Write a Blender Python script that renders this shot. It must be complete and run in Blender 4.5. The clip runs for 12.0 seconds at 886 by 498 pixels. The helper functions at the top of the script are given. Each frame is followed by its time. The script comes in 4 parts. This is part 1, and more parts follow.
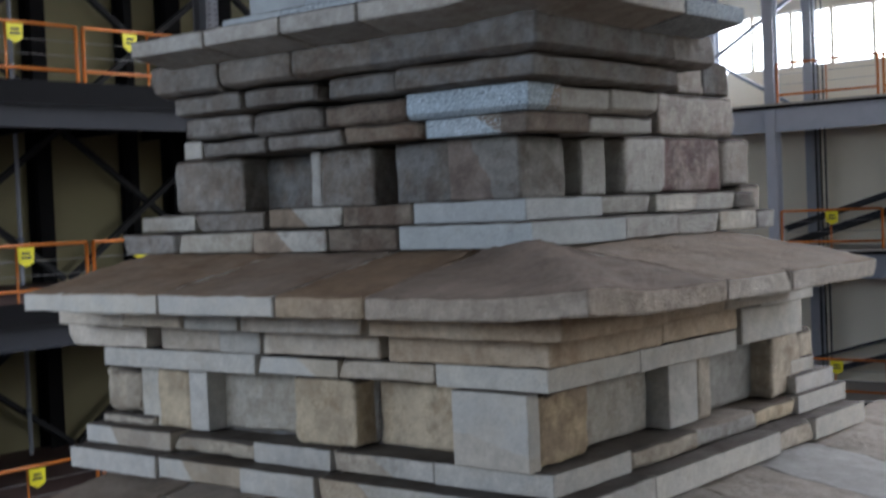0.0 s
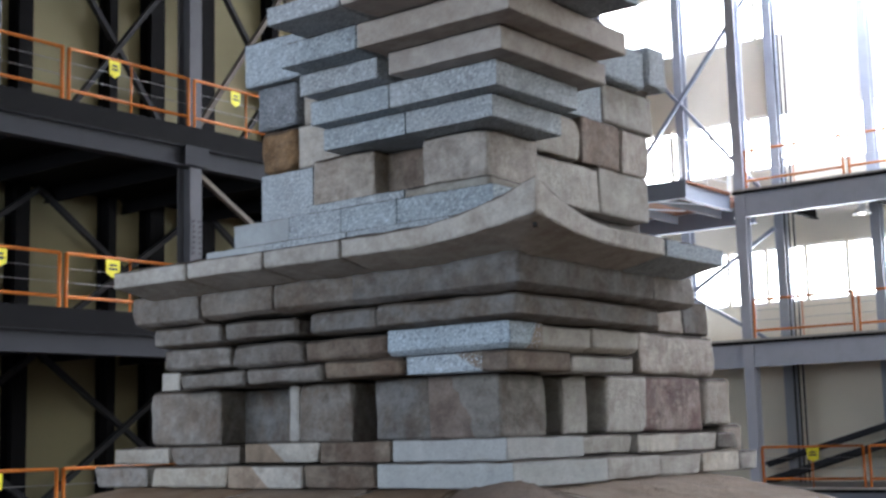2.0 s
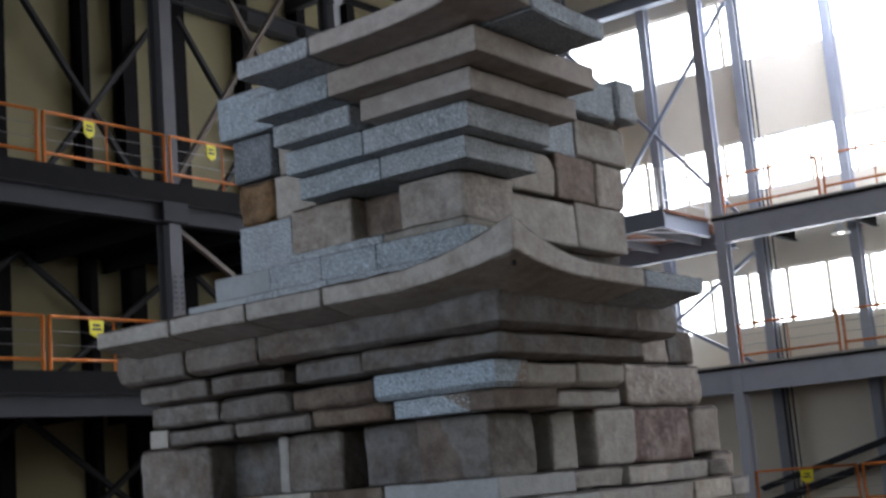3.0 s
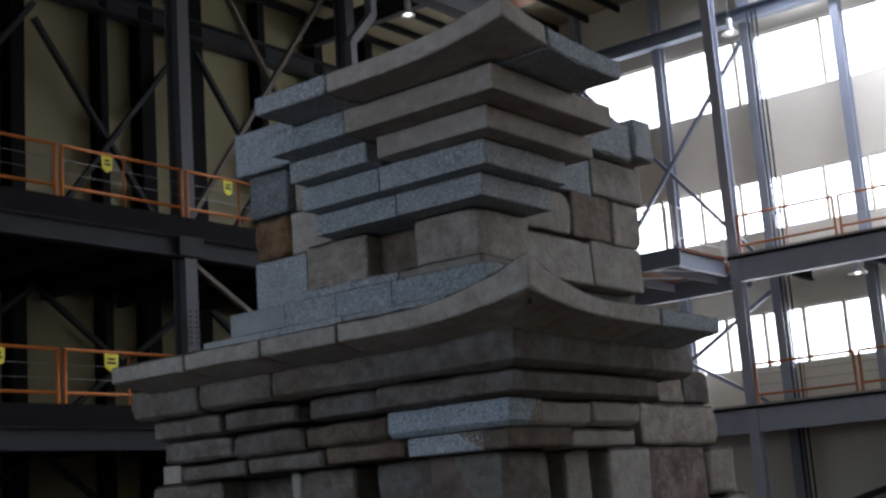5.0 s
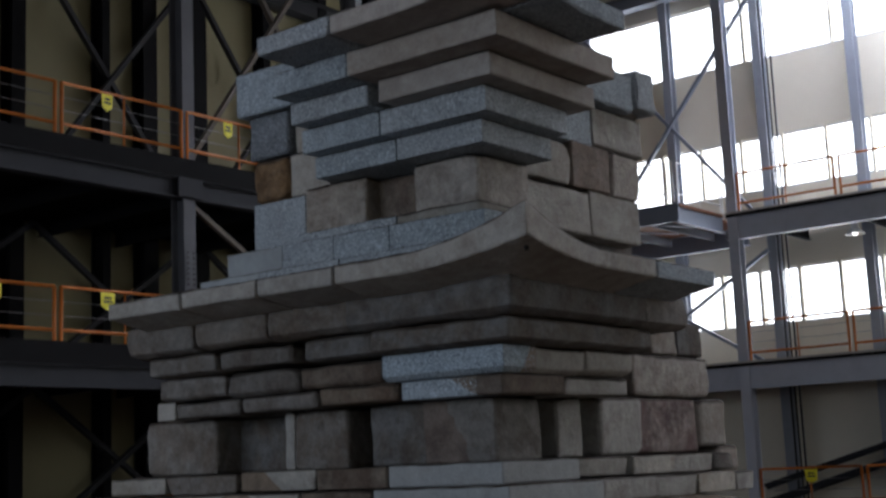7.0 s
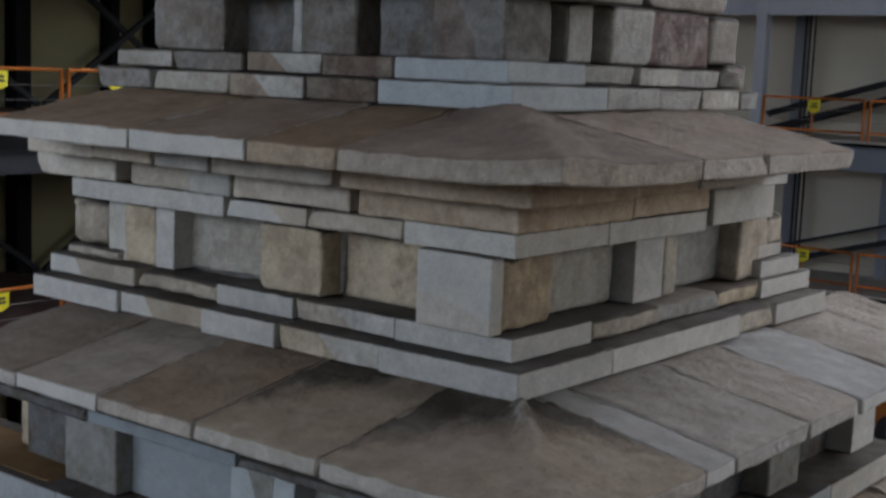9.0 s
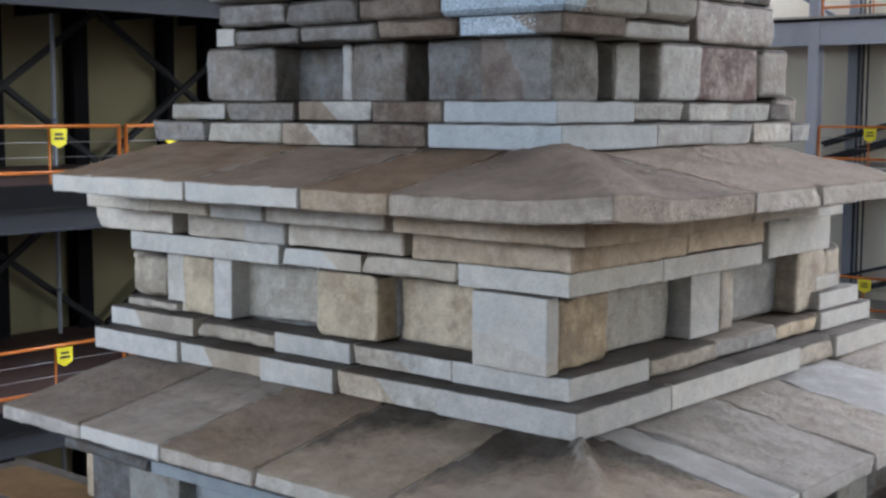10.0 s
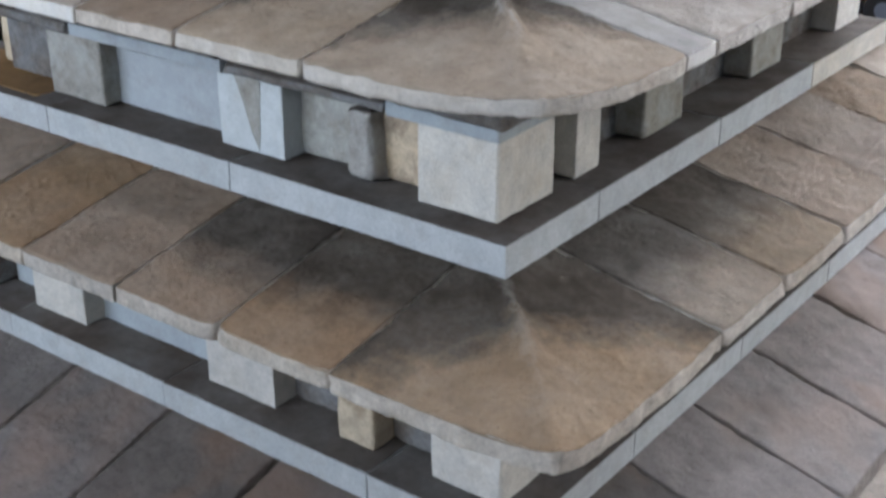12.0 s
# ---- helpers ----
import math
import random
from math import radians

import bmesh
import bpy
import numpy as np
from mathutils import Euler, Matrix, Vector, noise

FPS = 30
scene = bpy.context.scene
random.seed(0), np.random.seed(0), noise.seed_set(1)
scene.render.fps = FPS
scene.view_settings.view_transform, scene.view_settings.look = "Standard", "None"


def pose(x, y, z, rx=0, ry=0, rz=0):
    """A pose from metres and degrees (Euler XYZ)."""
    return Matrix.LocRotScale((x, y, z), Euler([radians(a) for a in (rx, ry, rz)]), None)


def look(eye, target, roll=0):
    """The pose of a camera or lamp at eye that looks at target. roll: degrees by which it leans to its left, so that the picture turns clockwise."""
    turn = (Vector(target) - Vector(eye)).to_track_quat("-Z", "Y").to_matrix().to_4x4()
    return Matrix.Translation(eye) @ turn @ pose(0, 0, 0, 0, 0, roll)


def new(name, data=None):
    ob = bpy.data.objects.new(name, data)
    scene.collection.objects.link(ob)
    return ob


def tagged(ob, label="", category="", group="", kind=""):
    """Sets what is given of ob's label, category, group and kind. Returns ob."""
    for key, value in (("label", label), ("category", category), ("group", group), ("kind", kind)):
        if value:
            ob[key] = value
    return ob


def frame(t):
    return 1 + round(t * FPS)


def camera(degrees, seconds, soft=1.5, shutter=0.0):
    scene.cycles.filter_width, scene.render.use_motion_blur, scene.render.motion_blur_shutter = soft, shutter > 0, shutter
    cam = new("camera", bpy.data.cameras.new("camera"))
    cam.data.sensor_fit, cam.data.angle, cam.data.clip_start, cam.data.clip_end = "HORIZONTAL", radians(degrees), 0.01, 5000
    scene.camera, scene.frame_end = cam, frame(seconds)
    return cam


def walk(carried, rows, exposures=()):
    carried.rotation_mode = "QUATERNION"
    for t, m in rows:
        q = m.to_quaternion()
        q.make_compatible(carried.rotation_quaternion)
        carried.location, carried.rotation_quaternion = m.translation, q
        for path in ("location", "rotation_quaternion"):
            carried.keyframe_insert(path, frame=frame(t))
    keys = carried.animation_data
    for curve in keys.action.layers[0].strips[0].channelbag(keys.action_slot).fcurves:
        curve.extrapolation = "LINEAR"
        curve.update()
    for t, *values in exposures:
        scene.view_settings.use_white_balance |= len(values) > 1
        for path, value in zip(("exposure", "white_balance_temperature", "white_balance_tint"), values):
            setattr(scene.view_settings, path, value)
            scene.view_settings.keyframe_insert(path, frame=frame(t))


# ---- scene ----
# ================= camera =================
def view(x, y, z, yaw, pitch, roll):
    """A pose from the eye, the yaw to the left of +y, the pitch upwards and the roll, in degrees."""
    a, p = radians(yaw), radians(pitch)
    ahead = Vector((-math.sin(a) * math.cos(p), math.cos(a) * math.cos(p), math.sin(p)))
    return look((x, y, z), Vector((x, y, z)) + ahead, roll)


cam = camera(37.05, 12.0, soft=2.6, shutter=0.5)
PATH = [
    (0, view(4.945, -7.139, 10.131, 39.04, -1.68, -2.42)),
    (0.5, view(4.899, -7.145, 10.145, 39.87, -3.56, -0.45)),
    (1, view(4.906, -7.125, 10.166, 40.03, -0.58, -2.76)),
    (1.5, view(4.910, -7.106, 10.188, 39.29, 2.22, -3.97)),
    (2, view(4.906, -7.109, 10.203, 37.79, 8.11, -1.54)),
    (2.5, view(4.919, -7.112, 10.206, 36.14, 8.71, -2.67)),
    (3, view(4.943, -7.120, 10.204, 36.95, 9.85, -4.79)),
    (3.5, view(4.948, -7.123, 10.220, 37.57, 11.62, -4.92)),
    (5.5, view(4.939, -7.120, 10.204, 37.65, 11.28, -3.63)),
    (6, view(4.935, -7.118, 10.198, 37.74, 10.40, -3.28)),
    (6.5, view(4.933, -7.118, 10.195, 37.47, 10.00, -3.20)),
    (7, view(4.945, -7.130, 10.177, 37.53, 9.31, -2.56)),
    (7.5, view(4.918, -7.099, 10.147, 36.64, 3.16, -1.68)),
    (7.7, view(4.909, -7.088, 10.134, 36.35, 1.28, -1.12)),
    (9.5, view(4.914, -7.075, 10.123, 38.42, -8.91, 2.63)),
    (10, view(4.957, -7.092, 10.125, 40.48, -6.00, 0.16)),
    (10.5, view(4.971, -7.090, 10.113, 38.45, -12.31, -0.97)),
    (11, view(4.968, -7.066, 10.106, 36.41, -17.83, -0.60)),
    (11.5, view(4.962, -7.062, 10.112, 36.86, -21.81, -0.05)),
    (12, view(4.961, -7.061, 10.110, 37.16, -25.06, -0.19)),
]
EXPOSURES = [(0, -0.15, 6050, 11), (0.5, -0.12, 6050, 11), (1, -0.06, 6050, 11), (1.5, 0.15, 6050, 11), (2, 0.28, 6150, 12), (2.5, -0.12, 6250, 12.5), (3, -0.52, 6250, 13), (3.5, -0.92, 6250, 13), (5.5, -1.38, 6200, 13), (7, -1.38, 6200, 13),
             (7.5, -1.40, 6150, 12), (7.7, -1.30, 6150, 12), (9.5, 0.03, 6150, 11), (10, 0.55, 6000, 11), (10.5, 0.55, 6150, 11), (11, 0.53, 6150, 11), (11.5, 0.75, 6050, 11), (12, 1.01, 6100, 11)]
walk(cam, PATH, EXPOSURES)

# ================= world and light =================
world = bpy.data.worlds.new("world")
scene.world = world
world.use_nodes = True
wn = world.node_tree
sky = wn.nodes.new("ShaderNodeTexSky")
sky.sky_type, sky.sun_disc, sky.sun_elevation, sky.sun_rotation = "NISHITA", False, radians(40), radians(150)
wn.links.new(sky.outputs[0], wn.nodes["Background"].inputs[0])
wn.nodes["Background"].inputs[1].default_value = 0.1


def rect_light(name, place, aim, wide, high, power, colour=(0.93, 0.97, 1.0)):
    """A rectangular lamp: daylight through a band of windows, or an added fill."""
    data = bpy.data.lights.new(name, "AREA")
    data.shape, data.size, data.size_y, data.energy, data.color = "RECTANGLE", wide, high, power, colour
    ob = new(name, data)
    ob.matrix_world = look(place, aim)
    return ob


# Hall: left wall x = -24.3, far wall y = 31, near wall y = -16, right wall x = 24
HX0, HX1, HY0, HY1, HZ = -24.3, 24.0, -16.0, 31.0, 27.0
DAY = (0.865, 0.915, 1.09)
COOL = (0.85, 0.935, 1.04)
WARM = (0.93, 0.92, 1.03)
rect_light("window_light_far", (0, 30.6, 20.0), (0, 0, 9), 38, 8.0, 350, DAY)
# The near and side lamps stand for assumed windows out of view.
rect_light("window_light_near", (-8, -15.6, 13.3), (-6, 0, 9.8), 22, 4.2, 2100, COOL)
# Unseen bluish lamp, added to tint the lower left stones.
rect_light("window_light_low", (-13, -15.6, 8.3), (-5, 0, 5.0), 11, 2.6, 120, (0.46, 0.78, 1.5))
rect_light("window_light_side", (23.6, 17, 15.8), (-2, 14, 10.5), 24, 6.0, 3200, (0.98, 0.95, 0.90))
# Overhead lamp added out of view to brighten the far wall.
rect_light("roof_light", (6, 28.6, 26.85), (6, 28.6, 0), 32, 3.0, 9500, DAY)
# Unseen high-bay lamps, added overhead to light the roof tops.
LAMPS = [(-9.0, -5.5), (-2.5, -5.5), (4.5, -5.5), (6.0, 1.0), (6.0, 7.0), (6.0, 13.0)]
for lx, ly in LAMPS:
    data = bpy.data.lights.new("high_bay_light", "AREA")
    data.shape, data.size, data.energy, data.color = "DISK", 1.6, 170, WARM
    new("high_bay_light", data).matrix_world = look((lx, ly, 24.6), (lx * 0.9, ly * 0.9, 8))

# ================= materials =================
def mat_new(name):
    m = bpy.data.materials.new(name)
    m.use_nodes = True
    nt = m.node_tree
    return m, nt, nt.nodes["Principled BSDF"]


def link(nt, a, b):
    nt.links.new(a, b)


def mixer(nt, fac, a, b, mode="MIX"):
    n = nt.nodes.new("ShaderNodeMix")
    n.data_type, n.blend_type = "RGBA", mode
    for sock, v in ((n.inputs[0], fac), (n.inputs[6], a), (n.inputs[7], b)):
        if isinstance(v, bpy.types.NodeSocket):
            nt.links.new(v, sock)
        elif isinstance(v, (int, float)):
            sock.default_value = v
        else:
            sock.default_value = (*v, 1)
    return n.outputs[2]


def ramp(nt, src, lo, hi, a=0.0, b=1.0):
    n = nt.nodes.new("ShaderNodeMapRange")
    n.inputs[1].default_value, n.inputs[2].default_value, n.inputs[3].default_value, n.inputs[4].default_value = lo, hi, a, b
    nt.links.new(src, n.inputs[0])
    return n.outputs[0]


def ramp_grey(nt, src, lo, hi, a, b):
    c = nt.nodes.new("ShaderNodeCombineXYZ")
    r = ramp(nt, src, lo, hi, a, b)
    for k in range(3):
        nt.links.new(r, c.inputs[k])
    return c.outputs[0]


def noise_tex(nt, vec, scale, detail=4.0, rough=0.6):
    n = nt.nodes.new("ShaderNodeTexNoise")
    n.inputs["Scale"].default_value, n.inputs["Detail"].default_value, n.inputs["Roughness"].default_value = scale, detail, rough
    nt.links.new(vec, n.inputs["Vector"])
    return n.outputs[0]


def stone_mat(name, base, other, stain, stain_amt, speck=0.0, bump=0.5, vary=0.15, mottle=0.25, dust_shade=(0.072, 0.058, 0.048), rough=26.0, patch=None, shade_stain=None, hip=None, warm_light=None):
    """Granite: two tones in large patches, stains, mineral specks, tops toned by dust and painted shade, and a picked
    relief.
    patch = (colour, direction, place, waviness): a second stone let in, its edge running across the block."""
    m, nt, b = mat_new(name)
    tc = nt.nodes.new("ShaderNodeTexCoord")
    info = nt.nodes.new("ShaderNodeObjectInfo")
    shift = nt.nodes.new("ShaderNodeVectorMath")
    shift.operation = "MULTIPLY_ADD"
    comb = nt.nodes.new("ShaderNodeCombineXYZ")
    for k in range(3):
        link(nt, info.outputs["Random"], comb.inputs[k])
    link(nt, comb.outputs[0], shift.inputs[0])
    shift.inputs[1].default_value = (17.0, 31.0, 23.0)
    link(nt, tc.outputs["Object"], shift.inputs[2])
    v = shift.outputs[0]
    big = noise_tex(nt, v, 3.2, 7, 0.66)
    col = mixer(nt, ramp(nt, big, 0.42, 0.58), base, other)
    if patch:
        dot = nt.nodes.new("ShaderNodeVectorMath")
        dot.operation = "DOT_PRODUCT"
        link(nt, tc.outputs["Generated"], dot.inputs[0])
        dot.inputs[1].default_value = patch[1]
        wave = nt.nodes.new("ShaderNodeMath")
        wave.operation = "MULTIPLY_ADD"
        link(nt, noise_tex(nt, v, 2.6, 3, 0.5), wave.inputs[0])
        wave.inputs[1].default_value = patch[3]
        link(nt, dot.outputs["Value"], wave.inputs[2])
        edge = patch[2] + patch[3] * 0.5
        fac = ramp(nt, wave.outputs[0], edge - 0.004, edge + 0.004)
        col = mixer(nt, fac, col, mixer(nt, ramp(nt, big, 0.42, 0.58), patch[0], tuple(c * 0.8 for c in patch[0])))
    st = noise_tex(nt, v, 3.1, 8, 0.74)
    col = mixer(nt, ramp(nt, st, 0.50, 0.62, 0, stain_amt), col, stain)
    fine = noise_tex(nt, v, 62.0, 3, 0.6)
    if speck:
        dark = tuple(c * 0.28 for c in base)
        col = mixer(nt, ramp(nt, noise_tex(nt, v, 50.0, 3, 0.65), 0.53, 0.62, 0, speck * 0.6), col, dark)
        col = mixer(nt, ramp(nt, noise_tex(nt, v, 58.0, 3, 0.6), 0.54, 0.63, 0, min(0.9, speck * speck * 0.55 + 0.05)), col, tuple(min(0.85, c * 1.75) for c in base))
    tone = noise_tex(nt, v, 9.0, 10, 0.82)
    col = mixer(nt, 1.0, col, ramp_grey(nt, tone, 0.36, 0.64, 1 - mottle * 1.05, 1 + mottle * 0.7), "MULTIPLY")
    pits = noise_tex(nt, v, 33.0, 4, 0.7)
    col = mixer(nt, ramp(nt, pits, 0.60, 0.74, 0, mottle * 1.6), col, tuple(c * 0.4 for c in stain))
    # Tops take a dust tone that also carries the ledges' shade.
    geo = nt.nodes.new("ShaderNodeNewGeometry")
    sep = nt.nodes.new("ShaderNodeSeparateXYZ")
    link(nt, geo.outputs["Normal"], sep.inputs[0])
    dust_shade_mask = nt.nodes.new("ShaderNodeMath")
    dust_shade_mask.operation = "MULTIPLY"
    link(nt, ramp(nt, sep.outputs[2], 0.17, 0.5, 0, 1), dust_shade_mask.inputs[0])
    link(nt, ramp(nt, noise_tex(nt, v, 1.7, 6, 0.7), 0.30, 0.60, 0.82, 1.0), dust_shade_mask.inputs[1])
    top_col = mixer(nt, ramp(nt, noise_tex(nt, v, 4.0, 8, 0.75), 0.38, 0.64), tuple(c * 1.08 for c in dust_shade), tuple(c * 0.76 for c in dust_shade))
    top_col = mixer(nt, ramp(nt, noise_tex(nt, v, 1.3, 7, 0.68), 0.44, 0.66, 0, 0.28), top_col, tuple(c * f for c, f in zip(dust_shade, (0.42, 0.42, 0.44))))
    top_col = mixer(nt, ramp(nt, pits, 0.56, 0.72, 0, 0.6), top_col, tuple(c * 0.35 for c in dust_shade))
    # Brownish patches: warm light on the lowest roof, painted in.
    if warm_light:
        top_col = mixer(nt, ramp(nt, noise_tex(nt, v, 0.9, 3, 0.5), 0.46, 0.60, 0, 0.8), top_col, warm_light)
    # Inner roof darkened: the overhang's shade painted in along with the stain.
    if shade_stain:
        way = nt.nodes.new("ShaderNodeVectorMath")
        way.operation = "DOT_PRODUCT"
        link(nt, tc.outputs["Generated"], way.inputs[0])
        way.inputs[1].default_value = shade_stain[0]
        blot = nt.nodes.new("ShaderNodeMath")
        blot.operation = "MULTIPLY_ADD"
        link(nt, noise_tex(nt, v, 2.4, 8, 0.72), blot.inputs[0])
        blot.inputs[1].default_value = shade_stain[2]
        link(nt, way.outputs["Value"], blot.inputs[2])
        edge = shade_stain[1] + shade_stain[2] * 0.5
        top_col = mixer(nt, ramp(nt, blot.outputs[0], edge - 0.10, edge + 0.16, 0, 0.92), top_col, (0.052, 0.043, 0.034))
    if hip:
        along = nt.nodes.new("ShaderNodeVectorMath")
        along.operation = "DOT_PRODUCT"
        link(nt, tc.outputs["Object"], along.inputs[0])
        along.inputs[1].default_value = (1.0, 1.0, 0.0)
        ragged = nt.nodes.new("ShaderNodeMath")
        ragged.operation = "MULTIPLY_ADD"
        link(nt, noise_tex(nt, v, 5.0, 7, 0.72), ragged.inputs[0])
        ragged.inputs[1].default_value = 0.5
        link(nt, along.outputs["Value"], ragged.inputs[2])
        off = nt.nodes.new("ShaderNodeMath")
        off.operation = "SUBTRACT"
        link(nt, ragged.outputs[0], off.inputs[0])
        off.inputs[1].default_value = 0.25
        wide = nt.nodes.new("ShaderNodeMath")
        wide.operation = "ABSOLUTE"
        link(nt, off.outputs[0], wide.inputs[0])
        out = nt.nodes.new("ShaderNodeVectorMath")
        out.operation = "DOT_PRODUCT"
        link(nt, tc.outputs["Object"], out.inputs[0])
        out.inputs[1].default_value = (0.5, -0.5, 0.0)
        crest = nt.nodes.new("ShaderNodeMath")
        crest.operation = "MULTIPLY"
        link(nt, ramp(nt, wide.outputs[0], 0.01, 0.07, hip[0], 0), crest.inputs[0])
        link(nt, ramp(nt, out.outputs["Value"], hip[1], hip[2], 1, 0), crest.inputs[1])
        top_col = mixer(nt, crest.outputs[0], top_col, (0.42, 0.385, 0.335))
    col = mixer(nt, dust_shade_mask.outputs[0], col, top_col)
    hsv = nt.nodes.new("ShaderNodeHueSaturation")
    other_random = nt.nodes.new("ShaderNodeMath")
    other_random.operation = "MULTIPLY"
    link(nt, info.outputs["Random"], other_random.inputs[0])
    other_random.inputs[1].default_value = 13.7
    fract = nt.nodes.new("ShaderNodeMath")
    fract.operation = "FRACT"
    link(nt, other_random.outputs[0], fract.inputs[0])
    link(nt, ramp(nt, fract.outputs[0], 0, 1, 0.8, 1.2), hsv.inputs["Saturation"])
    link(nt, ramp(nt, info.outputs["Random"], 0, 1, 1 - vary, 1 + vary), hsv.inputs["Value"])
    link(nt, col, hsv.inputs["Color"])
    link(nt, hsv.outputs[0], b.inputs["Base Color"])
    b.inputs["Roughness"].default_value = 0.9
    b.inputs["Specular IOR Level"].default_value = 0.2
    coarse = nt.nodes.new("ShaderNodeBump")
    coarse.inputs["Strength"].default_value, coarse.inputs["Distance"].default_value = min(1.0, bump), 0.012 if bump < 0.5 else 0.04 if bump < 0.7 else 0.07
    link(nt, noise_tex(nt, v, rough * 0.36, 6, 0.68), coarse.inputs["Height"])
    bm = nt.nodes.new("ShaderNodeBump")
    bm.inputs["Strength"].default_value, bm.inputs["Distance"].default_value = min(1.0, bump), 0.012 if bump < 0.5 else 0.02 if bump < 0.7 else 0.034
    link(nt, noise_tex(nt, v, rough, 8, 0.74), bm.inputs["Height"])
    link(nt, coarse.outputs[0], bm.inputs["Normal"])
    b2 = nt.nodes.new("ShaderNodeBump")
    b2.inputs["Strength"].default_value, b2.inputs["Distance"].default_value = min(1.0, bump * 0.8), 0.004
    link(nt, fine, b2.inputs["Height"])
    link(nt, bm.outputs[0], b2.inputs["Normal"])
    link(nt, b2.outputs[0], b.inputs["Normal"])
    return m


